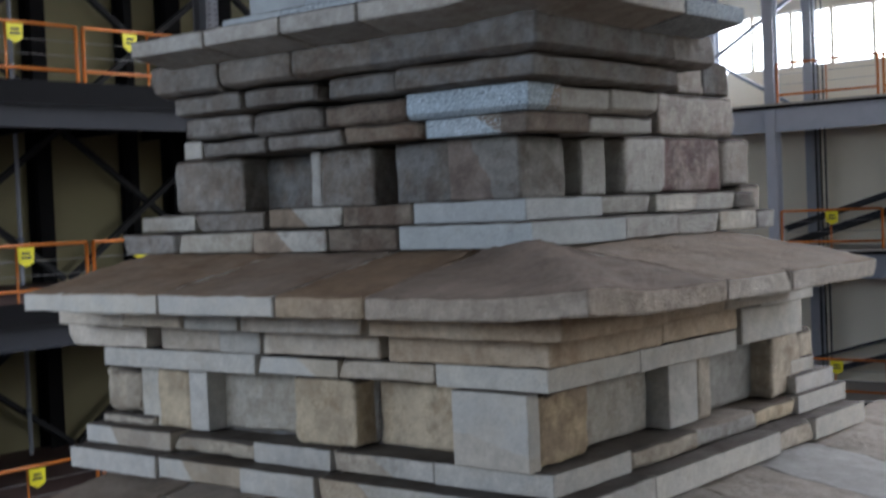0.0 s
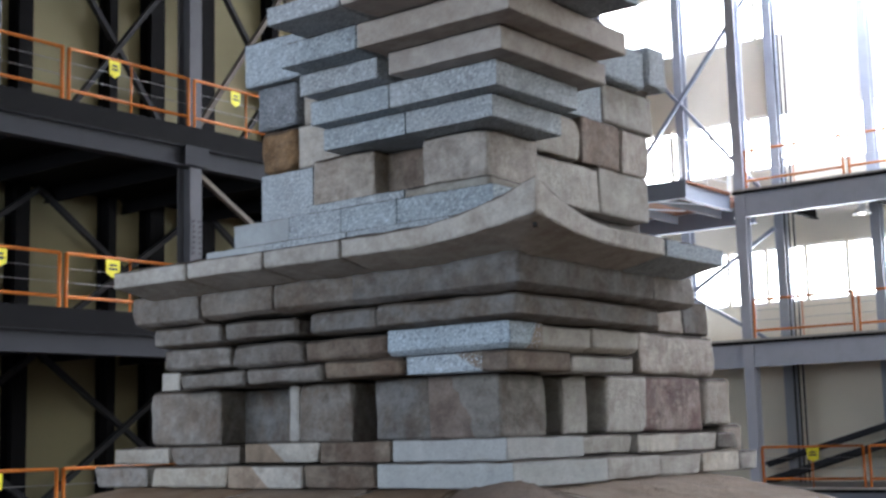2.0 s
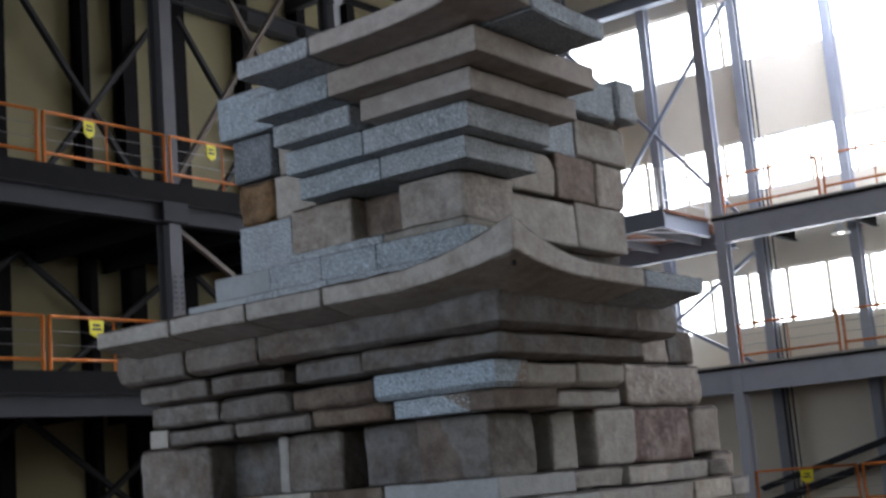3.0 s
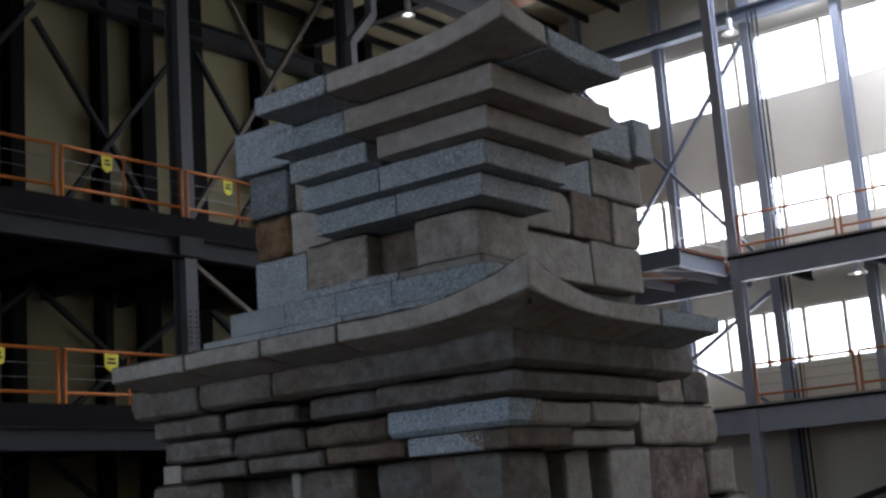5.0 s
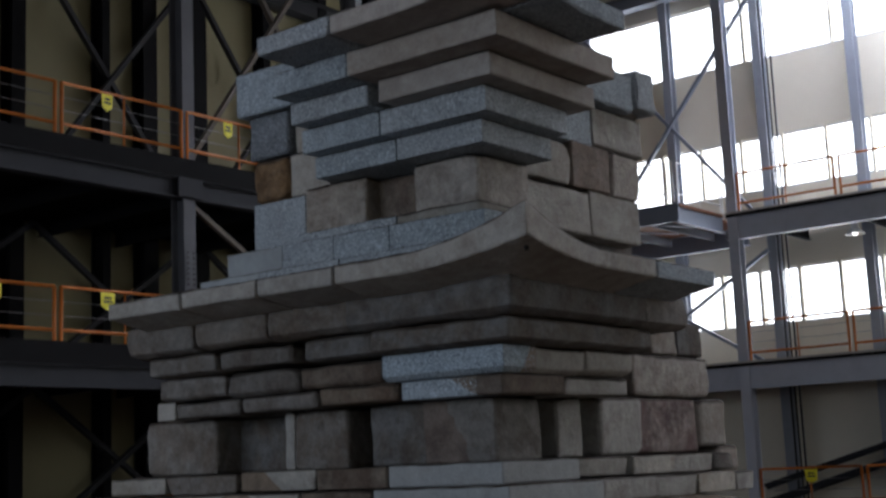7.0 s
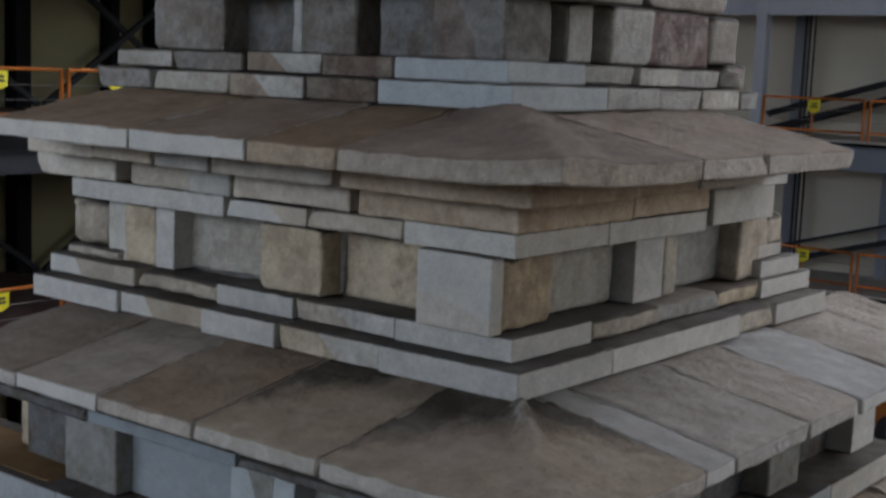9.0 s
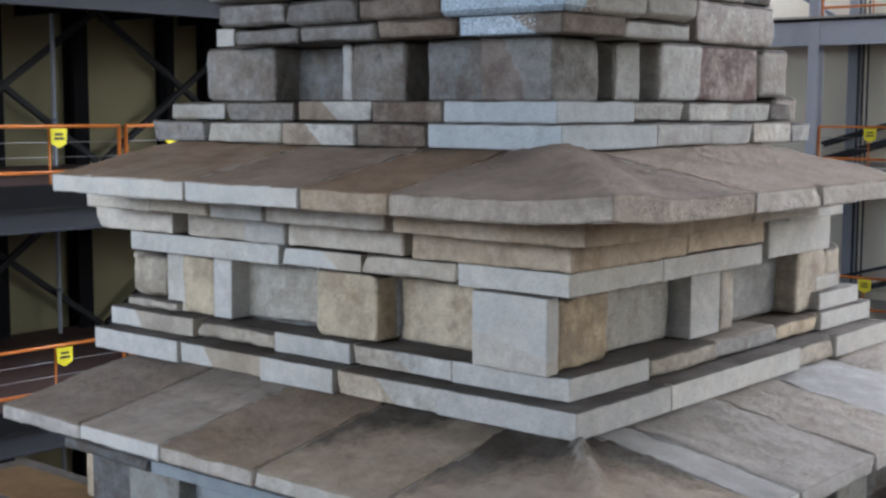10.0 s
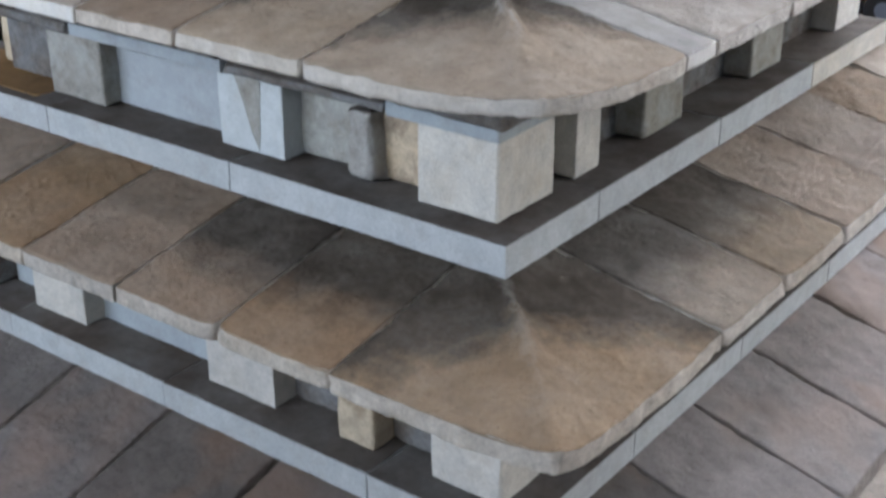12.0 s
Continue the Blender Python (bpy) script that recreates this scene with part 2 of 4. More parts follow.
BEIGE, BROWN, PALE = (0.54, 0.465, 0.355), (0.54, 0.44, 0.31), (0.545, 0.52, 0.465)
ROOF_DUST = (0.29, 0.203, 0.132)
STONE = {
    "W": stone_mat("new_granite", PALE, (0.47, 0.455, 0.415), (0.42, 0.375, 0.305), 0.45, 0.3, 0.4, 0.09, 0.14),
    "U": stone_mat("new_blue_granite", (0.375, 0.425, 0.46), (0.325, 0.37, 0.40), (0.28, 0.29, 0.295), 0.30, 1.05, 0.5, 0.06, 0.16),
    "G": stone_mat("grey_old_granite", (0.202, 0.202, 0.199), (0.162, 0.144, 0.125), (0.102, 0.079, 0.062), 0.6, 0.24, 0.68, 0.16, 0.3),
    "B": stone_mat("beige_old_granite", BEIGE, (0.41, 0.35, 0.27), (0.27, 0.20, 0.135), 0.55, 0.18, 0.5, 0.12, 0.22),
    "N": stone_mat("brown_old_granite", BROWN, (0.355, 0.285, 0.212), (0.20, 0.14, 0.10), 0.6, 0.2, 0.55, 0.10, 0.26),
    "C": stone_mat("pale_grey_old_granite", (0.261, 0.249, 0.231), (0.206, 0.183, 0.16), (0.119, 0.089, 0.07), 0.6, 0.24, 0.68, 0.18, 0.28),
    "S": stone_mat("smooth_pale_granite", (0.35, 0.385, 0.40), (0.315, 0.345, 0.36), (0.28, 0.28, 0.27), 0.4, 0.12, 0.2, 0.06, 0.08),
    "K": stone_mat("brown_weathered_granite", (0.30, 0.265, 0.235), (0.235, 0.19, 0.16), (0.14, 0.105, 0.085), 0.6, 0.24, 0.68, 0.15, 0.3),
    "H": stone_mat("dark_brown_granite", (0.216, 0.182, 0.147), (0.155, 0.116, 0.091), (0.097, 0.07, 0.055), 0.6, 0.24, 0.6, 0.12, 0.3),
    "P": stone_mat("purple_stained_granite", (0.33, 0.285, 0.26), (0.19, 0.135, 0.125), (0.11, 0.075, 0.075), 0.75, 0.2, 0.6, 0.08, 0.34),
    "D": stone_mat("dark_new_granite", (0.20, 0.22, 0.24), (0.16, 0.18, 0.20), (0.10, 0.11, 0.12), 0.4, 1.25, 0.35, 0.06, 0.12),
    "O": stone_mat("rusty_granite", (0.29, 0.20, 0.125), (0.21, 0.155, 0.11), (0.10, 0.065, 0.04), 0.75, 0.55, 0.6, 0.06, 0.3),
    "R": stone_mat("weathered_roof_granite", (0.60, 0.555, 0.48), (0.52, 0.47, 0.395), (0.36, 0.30, 0.235), 0.4, 0.2, 0.9, 0.08, 0.28, ROOF_DUST, 28.0),
    # Slab with stain and overhang shade painted over its inner part.
    "p": stone_mat("shade_stained_roof_granite", (0.60, 0.555, 0.48), (0.52, 0.47, 0.395), (0.36, 0.30, 0.235), 0.4, 0.2, 0.9, 0.05, 0.28, ROOF_DUST, 20.0, shade_stain=((0.0, 1.0, 0.0), 0.30, 0.45)),
    "t": stone_mat("shade_stained_side_granite", (0.60, 0.555, 0.48), (0.52, 0.47, 0.395), (0.36, 0.30, 0.235), 0.4, 0.2, 0.85, 0.05, 0.26, (0.24, 0.185, 0.13), 22.0, shade_stain=((-1.0, 0.0, 0.0), -0.70, 0.45)),
    "F": stone_mat("grey_brown_roof_granite", (0.26, 0.228, 0.196), (0.215, 0.19, 0.168), (0.13, 0.112, 0.098), 0.55, 0.2, 0.7, 0.12, 0.28, (0.150, 0.132, 0.120), 20.0, warm_light=(0.19, 0.135, 0.105)),
    "f": stone_mat("pale_grey_brown_roof_granite", (0.27, 0.24, 0.21), (0.225, 0.20, 0.18), (0.14, 0.12, 0.105), 0.5, 0.2, 0.6, 0.10, 0.24, (0.215, 0.192, 0.178), 20.0, warm_light=(0.225, 0.175, 0.145)),
    "L": stone_mat("lead_grey_roof_granite", (0.420, 0.400, 0.370), (0.350, 0.330, 0.305), (0.22, 0.19, 0.165), 0.6, 0.28, 0.68, 0.10, 0.3, (0.29, 0.25, 0.21), 24.0),
    "T": stone_mat("brown_topped_roof_granite", (0.50, 0.415, 0.32), (0.44, 0.36, 0.27), (0.27, 0.21, 0.16), 0.5, 0.2, 0.7, 0.08, 0.24, (0.205, 0.147, 0.102), 26.0),
    "h": stone_mat("brown_grey_roof_granite", (0.64, 0.59, 0.52), (0.56, 0.51, 0.44), (0.38, 0.32, 0.255), 0.45, 0.2, 0.8, 0.06, 0.22, (0.275, 0.213, 0.160), 24.0),
    "Y": stone_mat("brown_topped_new_granite", PALE, (0.49, 0.48, 0.445), (0.46, 0.42, 0.35), 0.35, 0.22, 0.4, 0.06, 0.08, (0.20, 0.146, 0.103)),
    "o": stone_mat("tan_layer_tone", (0.36, 0.24, 0.12), (0.30, 0.19, 0.095), (0.20, 0.13, 0.07), 0.5, 0.1, 0.5, 0.05, 0.2, (0.145, 0.096, 0.055)),
    "Z": stone_mat("dusty_new_granite", PALE, (0.49, 0.48, 0.445), (0.46, 0.42, 0.35), 0.35, 0.22, 0.4, 0.06, 0.08, (0.26, 0.213, 0.17)),
    "z": stone_mat("smooth_pale_roof_granite", (0.58, 0.575, 0.545), (0.54, 0.53, 0.50), (0.46, 0.43, 0.38), 0.35, 0.15, 0.3, 0.05, 0.08, (0.285, 0.27, 0.25)),
    "q": stone_mat("tan_roof_granite", (0.68, 0.64, 0.575), (0.61, 0.57, 0.50), (0.44, 0.385, 0.315), 0.4, 0.15, 0.8, 0.06, 0.16, (0.365, 0.297, 0.228), 22.0, shade_stain=((-1.0, 1.0, 0.0), 0.22, 0.9), hip=(0.8, 0.5, 0.85)),
    "r": stone_mat("shade_stained_hip_granite", (0.60, 0.555, 0.48), (0.52, 0.47, 0.395), (0.36, 0.30, 0.235), 0.4, 0.2, 0.95, 0.04, 0.28, (0.28, 0.195, 0.118), 20.0, shade_stain=((-1.0, 1.0, 0.0), -0.06, 0.9), hip=(0.30, 0.9, 1.5)),
    "j": stone_mat("pale_pinkish_roof_granite", (0.60, 0.57, 0.52), (0.53, 0.50, 0.45), (0.38, 0.33, 0.28), 0.45, 0.15, 0.7, 0.06, 0.16, (0.345, 0.302, 0.257), 22.0),
    "k": stone_mat("pale_tier_granite", (0.435, 0.41, 0.378), (0.38, 0.35, 0.318), (0.27, 0.225, 0.19), 0.4, 0.2, 0.45, 0.05, 0.16),
    # Lit copies of the beige and brown stone, brightened for the corbels.
    "y": stone_mat("lit_beige_granite", (0.62, 0.56, 0.475), (0.54, 0.475, 0.385), (0.38, 0.30, 0.22), 0.45, 0.15, 0.5, 0.10, 0.18),
    "i": stone_mat("lit_tan_granite", (0.58, 0.49, 0.385), (0.49, 0.40, 0.305), (0.32, 0.235, 0.17), 0.5, 0.15, 0.5, 0.06, 0.20),
    # Darker copy of the new granite, with shade put into its colour.
    "V": stone_mat("shaded_new_granite", (0.42, 0.44, 0.44), (0.38, 0.40, 0.40), (0.33, 0.315, 0.285), 0.35, 0.3, 0.35, 0.06, 0.12),
    "l": stone_mat("pale_grey_worn_granite", (0.42, 0.412, 0.385), (0.36, 0.345, 0.315), (0.24, 0.21, 0.178), 0.45, 0.22, 0.55, 0.10, 0.2),
    "m": stone_mat("greyish_beige_granite", (0.45, 0.425, 0.375), (0.385, 0.355, 0.30), (0.25, 0.205, 0.155), 0.5, 0.25, 0.55, 0.08, 0.22),
    "J": stone_mat("pinkish_rubble_granite", (0.46, 0.43, 0.39), (0.38, 0.345, 0.305), (0.23, 0.19, 0.16), 0.6, 0.25, 0.68, 0.14, 0.3),
    "A": stone_mat("greenish_grey_granite", (0.335, 0.335, 0.305), (0.285, 0.27, 0.235), (0.20, 0.165, 0.125), 0.55, 0.25, 0.45, 0.08, 0.22),
    # composite blocks: new stone with an old piece let in, or the other way round
    "w": stone_mat("patched_granite_end", PALE, (0.49, 0.48, 0.445), (0.46, 0.42, 0.35), 0.35, 0.22, 0.4, 0.08, 0.10, patch=(BEIGE, (1.0, 0.0, 0.25), 0.72, 0.35)),
    "v": stone_mat("patched_granite_foot", PALE, (0.49, 0.48, 0.445), (0.46, 0.42, 0.35), 0.35, 0.22, 0.4, 0.08, 0.10, patch=((0.55, 0.505, 0.435), (-0.25, 0.0, -1.0), -0.46, 0.3)),
    "b": stone_mat("patched_beige_end", BEIGE, (0.36, 0.295, 0.22), (0.23, 0.165, 0.105), 0.5, 0.25, 0.5, 0.12, 0.22, patch=(PALE, (1.0, 0.0, 0.25), 0.62, 0.12)),
    "x": stone_mat("patched_white_start", PALE, (0.49, 0.48, 0.445), (0.46, 0.42, 0.35), 0.35, 0.22, 0.4, 0.08, 0.10, patch=((0.40, 0.335, 0.255), (1.0, 0.0, 0.12), 0.40, 0.12)),
    "n": stone_mat("patched_brown_end", (0.36, 0.285, 0.21), (0.29, 0.225, 0.165), (0.15, 0.108, 0.078), 0.5, 0.25, 0.5, 0.12, 0.22, patch=(PALE, (1.0, 0.0, 0.25), 0.58, 0.15)),
    "e": stone_mat("patched_blue_end", (0.37, 0.435, 0.49), (0.335, 0.395, 0.445), (0.34, 0.36, 0.38), 0.30, 1.1, 0.35, 0.05, 0.08, patch=((0.25, 0.205, 0.16), (1.0, 0.0, 0.35), 0.98, 0.06)),
    "u": stone_mat("patched_blue_granite", (0.37, 0.435, 0.49), (0.335, 0.395, 0.445), (0.34, 0.36, 0.38), 0.30, 1.1, 0.35, 0.05, 0.08, patch=((0.30, 0.255, 0.21), (0.35, 1.0, -0.22), 0.92, 0.1)),
    "c": stone_mat("brown_stained_grey_granite", (0.236, 0.197, 0.171), (0.193, 0.155, 0.133), (0.115, 0.088, 0.073), 0.6, 0.2, 0.62, 0.05, 0.28, patch=((0.275, 0.265, 0.245), (1.0, 0.0, 0.25), 0.58, 0.5)),
    "g": stone_mat("new_grey_post", (0.47, 0.50, 0.50), (0.43, 0.455, 0.455), (0.38, 0.36, 0.32), 0.3, 0.2, 0.3, 0.05, 0.08),
}


def paint_mat(name, col, rough=0.5, metal=0.0, dirt=0.25, scale=2.5, gloss=0.4):
    m, nt, b = mat_new(name)
    co = nt.nodes.new("ShaderNodeTexCoord").outputs["Object"]
    n = noise_tex(nt, co, scale, 6, 0.7)
    c = mixer(nt, ramp(nt, n, 0.45, 0.75, 0, dirt), col, tuple(x * 0.5 for x in col))
    n2 = noise_tex(nt, co, scale * 14, 3, 0.6)
    c = mixer(nt, ramp(nt, n2, 0.55, 0.8, 0, dirt * 0.5), c, tuple(x * 0.7 for x in col))
    link(nt, c, b.inputs["Base Color"])
    b.inputs["Roughness"].default_value, b.inputs["Metallic"].default_value = rough, metal
    b.inputs["Specular IOR Level"].default_value = gloss
    return m


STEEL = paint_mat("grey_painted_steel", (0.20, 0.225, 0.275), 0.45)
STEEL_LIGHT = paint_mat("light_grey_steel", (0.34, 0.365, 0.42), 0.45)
# Far columns and upper beams paled: window glare put into the paint.
STEEL_GLARE = paint_mat("glare_pale_steel", (0.46, 0.49, 0.56), 0.45)
# West steel is a darker copy: the dim side's shade is in the paint.
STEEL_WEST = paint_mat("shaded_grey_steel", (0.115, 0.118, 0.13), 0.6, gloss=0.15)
STEEL_DUCT = paint_mat("dull_grey_duct", (0.13, 0.135, 0.14), 0.6)
STEEL_DARK = paint_mat("dark_steel", (0.04, 0.041, 0.045), 0.6, gloss=0.15)
ORANGE = paint_mat("orange_paint", (0.50, 0.155, 0.025), 0.4, 0.0, 0.3, 5)
CREAM = paint_mat("cream_wall_panel", (0.85, 0.79, 0.66), 0.6, 0.0, 0.12, 0.5)
# Cream panels of the west wall, their dim light put into the colour.
CREAM_DIM = paint_mat("dimmed_cream_panel", (0.26, 0.235, 0.13), 0.6, 0.0, 0.2, 0.5)
CEILING = paint_mat("tan_roof_sheet", (0.22, 0.185, 0.11), 0.6, 0.0, 0.25, 0.5)
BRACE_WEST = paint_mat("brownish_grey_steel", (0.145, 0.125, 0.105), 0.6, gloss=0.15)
# Colour of the unseen near and side walls, dim to cut bounced light.
WALL_DIM = paint_mat("dim_unseen_wall", (0.12, 0.105, 0.062), 0.6, 0.0, 0.2, 0.5)
# Near-black steel: lack of light painted into the colour.
BEAM_UNLIT = paint_mat("unlit_black_steel", (0.012, 0.012, 0.013), 0.7, gloss=0.05)
# Beam steel darkened the same way, shade put into its colour.
BEAM_WEST = paint_mat("shaded_slate_steel", (0.042, 0.044, 0.05), 0.65, gloss=0.1)
DECK = paint_mat("brown_deck_plate", (0.10, 0.06, 0.05), 0.7, 0.0, 0.4, 3)
# Far decks made pale as reflectors, to throw window light onto the wall.
DECK_BOUNCE = paint_mat("bounce_grey_deck_plate", (0.42, 0.40, 0.37), 0.6, 0.0, 0.3, 3)
WIRE = paint_mat("steel_wire", (0.35, 0.35, 0.35), 0.4, 0.8, 0.1)
YELLOW = paint_mat("yellow_sign_plate", (0.75, 0.68, 0.02), 0.5, 0.0, 0.1)
BLACK = paint_mat("black_print", (0.03, 0.03, 0.03), 0.6, 0.0, 0.1)
CONCRETE = paint_mat("reddish_floor", (0.10, 0.058, 0.040), 0.7, 0.0, 0.4, 0.7)
RUST = paint_mat("rusty_orange_machine", (0.45, 0.16, 0.03), 0.5, 0.0, 0.4, 3)
WHITE_FRAME = paint_mat("white_window_frame", (0.75, 0.75, 0.74), 0.4, 0.0, 0.1)


def glow_mat(name, col, power):
    m = bpy.data.materials.new(name)
    m.use_nodes = True
    nt = m.node_tree
    nt.nodes.remove(nt.nodes["Principled BSDF"])
    e = nt.nodes.new("ShaderNodeEmission")
    e.inputs[0].default_value, e.inputs[1].default_value = (*col, 1), power
    nt.links.new(e.outputs[0], nt.nodes["Material Output"].inputs[0])
    return m


SKYGLOW = glow_mat("bright_sky", (0.95, 0.98, 1.0), 12.0)
LAMPGLOW = glow_mat("lamp_glow", (1.0, 0.97, 0.9), 12.0)

# ================= mesh helpers =================
def part(name, bm, material, parent=None, label=""):
    """One mesh object from a bmesh, under its parent."""
    me = bpy.data.meshes.new(name)
    bm.to_mesh(me)
    bm.free()
    me.materials.append(material)
    ob = new(name, me)
    if parent is not None:
        ob.parent = parent
    return tagged(ob, label)


def mesh_part(name, verts, faces, material, parent=None, label="", smooth=True):
    me = bpy.data.meshes.new(name)
    me.from_pydata(verts, [], faces)
    me.polygons.foreach_set("use_smooth", [smooth] * len(faces))
    me.materials.append(material)
    ob = new(name, me)
    if parent is not None:
        ob.parent = parent
    return tagged(ob, label)


def empty(name, label, category, group="", kind=""):
    return tagged(new(name), label, category, group, kind)


def add_box(bm, x0, x1, y0, y1, z0, z1, bevel=0.0):
    r = bmesh.ops.create_cube(bm, size=1)
    vs = r["verts"]
    for v in vs:
        v.co = Vector(((x0 + x1) / 2 + v.co.x * (x1 - x0), (y0 + y1) / 2 + v.co.y * (y1 - y0), (z0 + z1) / 2 + v.co.z * (z1 - z0)))
    if bevel:
        es = list({e for v in vs for e in v.link_edges})
        bmesh.ops.bevel(bm, geom=es, offset=bevel, segments=1, affect="EDGES")
    return vs


def box(name, x0, x1, y0, y1, z0, z1, material, parent=None, label="", bevel=0.0):
    bm = bmesh.new()
    add_box(bm, x0, x1, y0, y1, z0, z1, bevel)
    return part(name, bm, material, parent, label)


def add_bar(bm, a, b, wide, high, up=(0, 0, 1)):
    """A straight bar of rectangular section from a to b."""
    a, b, up = Vector(a), Vector(b), Vector(up)
    d = (b - a).normalized()
    s = d.cross(up).normalized()
    u = s.cross(d)
    vs = []
    for e in (a, b):
        for i, j in ((-1, -1), (1, -1), (1, 1), (-1, 1)):
            vs.append(bm.verts.new(e + s * (i * wide / 2) + u * (j * high / 2)))
    for q in ((3, 2, 1, 0), (4, 5, 6, 7), (0, 1, 5, 4), (1, 2, 6, 5), (2, 3, 7, 6), (3, 0, 4, 7)):
        bm.faces.new([vs[k] for k in q])


def add_rod(bm, a, b, r, n=8):
    a, b = Vector(a), Vector(b)
    d = (b - a).normalized()
    s = d.cross(Vector((0, 0, 1)) if abs(d.z) < 0.9 else Vector((1, 0, 0))).normalized()
    u = s.cross(d)
    ra = [bm.verts.new(a + (s * math.cos(k * 2 * math.pi / n) + u * math.sin(k * 2 * math.pi / n)) * r) for k in range(n)]
    rb = [bm.verts.new(b + (s * math.cos(k * 2 * math.pi / n) + u * math.sin(k * 2 * math.pi / n)) * r) for k in range(n)]
    for k in range(n):
        f = bm.faces.new((ra[k], ra[(k + 1) % n], rb[(k + 1) % n], rb[k]))
        f.smooth = True
    bm.faces.new(ra)
    bm.faces.new(rb[::-1])


def add_h(bm, a, b, wide, high, up, web=0.02, flange=0.03):
    """An H section from a to b: two flanges and a web, the flanges facing up."""
    a, b, up = Vector(a), Vector(b), Vector(up).normalized()
    add_bar(bm, a + up * (high / 2 - flange / 2), b + up * (high / 2 - flange / 2), wide, flange, up)
    add_bar(bm, a - up * (high / 2 - flange / 2), b - up * (high / 2 - flange / 2), wide, flange, up)
    add_bar(bm, a, b, web, high - 2 * flange, up)


# ================= pagoda =================
stone_no = [0]


def cuts(lo, hi, r, step):
    """Cut lines along one side of a stone: close together at the rounded edges."""
    n = max(1, int(round((hi - lo - 2 * r) / step)))
    inner = [lo + r + (hi - lo - 2 * r) * k / n for k in range(n + 1)]
    return [lo, lo + r * 0.35, lo + r, lo + r * 1.6] + inner[1:-1] + [hi - r * 1.6, hi - r, hi - r * 0.35, hi]


def stone(name, parent, code, x0, x1, y0, y1, z0, z1, r=0.018, amp=0.008, step=0.1, label="", warp=None, chip=0.5, extra=(), smooth=True):
    """A hewn block with rounded, uneven edges, worn corners and a slightly wavy face."""
    stone_no[0] += 1
    rnd = random.Random(stone_no[0] * 7 + 3)
    off = Vector((rnd.uniform(-50, 50), rnd.uniform(-50, 50), rnd.uniform(-50, 50)))
    r = min(r, (x1 - x0) * 0.3, (y1 - y0) * 0.3, (z1 - z0) * 0.3)
    axes = [cuts(x0, x1, r, step), cuts(y0, y1, r, step), cuts(z0, z1, r, step)]
    axes[2] = sorted(axes[2] + [z0 + e for e in extra])
    n = [len(a) for a in axes]
    ids, verts, faces = {}, [], []
    c = Vector(((x0 + x1) / 2, (y0 + y1) / 2, (z0 + z1) / 2))
    h = Vector(((x1 - x0) / 2, (y1 - y0) / 2, (z1 - z0) / 2))
    worn = [Vector((sx, sy, sz)) for sx in (-1, 1) for sy in (-1, 1) for sz in (-1, 1) if rnd.random() < chip * 0.4 and code not in "WUSDVgeuYZz"]
    sizes = [rnd.uniform(0.02, 0.035) if code in "WUSDg" else rnd.uniform(0.03, 0.065) for _ in worn]

    def vid(i, j, k):
        key = (i, j, k)
        if key in ids:
            return ids[key]
        p = Vector((axes[0][i], axes[1][j], axes[2][k])) - c
        q = Vector([max(-(h[a] - r), min(h[a] - r, p[a])) for a in range(3)])
        d = p - q
        if d.length > 1e-9:
            nrm = d.normalized()
            p = q + nrm * r
        else:
            nrm = Vector((0, 0, 0))
        w = p + c
        big = noise.noise((w + off) * 1.7)
        mid = noise.noise((w + off) * 7.0)
        fine = noise.noise((w + off) * 19.0)
        p = p + nrm * (amp * (big * 1.3 + mid * 0.8 + fine * 0.5))
        edge = sum(1 for a in range(3) if abs(d[a]) > r * 0.3)
        if edge > 1:
            p -= nrm * amp * 2.4 * max(0.0, noise.noise((w + off) * 5.5) + noise.noise((w + off) * 14.0) * 0.7 - 0.05)
        for s, size in zip(worn, sizes):
            cor = Vector((s.x * h.x, s.y * h.y, s.z * h.z))
            dist = (p - cor).length
            if dist < size * 1.6:
                p += (-cor).normalized() * (size * 1.6 - dist) * 0.45
        w = p + c
        if warp:
            w = warp(w, (p.z + h.z) / (2 * h.z))
        ids[key] = len(verts)
        verts.append(w)
        return ids[key]

    for i in range(n[0] - 1):
        for j in range(n[1] - 1):
            faces.append((vid(i, j, 0), vid(i, j + 1, 0), vid(i + 1, j + 1, 0), vid(i + 1, j, 0)))
            k = n[2] - 1
            faces.append((vid(i, j, k), vid(i + 1, j, k), vid(i + 1, j + 1, k), vid(i, j + 1, k)))
    for i in range(n[0] - 1):
        for k in range(n[2] - 1):
            faces.append((vid(i, 0, k), vid(i + 1, 0, k), vid(i + 1, 0, k + 1), vid(i, 0, k + 1)))
            j = n[1] - 1
            faces.append((vid(i, j, k), vid(i, j, k + 1), vid(i + 1, j, k + 1), vid(i + 1, j, k)))
    for j in range(n[1] - 1):
        for k in range(n[2] - 1):
            faces.append((vid(0, j, k), vid(0, j, k + 1), vid(0, j + 1, k + 1), vid(0, j + 1, k)))
            i = n[0] - 1
            faces.append((vid(i, j, k), vid(i, j + 1, k), vid(i, j + 1, k + 1), vid(i, j, k + 1)))
    return mesh_part(name, verts, faces, STONE[code], parent, label, smooth and code not in "WUSDVgeuYZ")


WEAR = {c: (0.008, 0.0035) for c in "WUSVvwgeuYZz"}
WEAR.update({c: (0.012, 0.005) for c in "xbn"})
WEAR["D"] = (0.012, 0.006)
OLD = (0.026, 0.010)


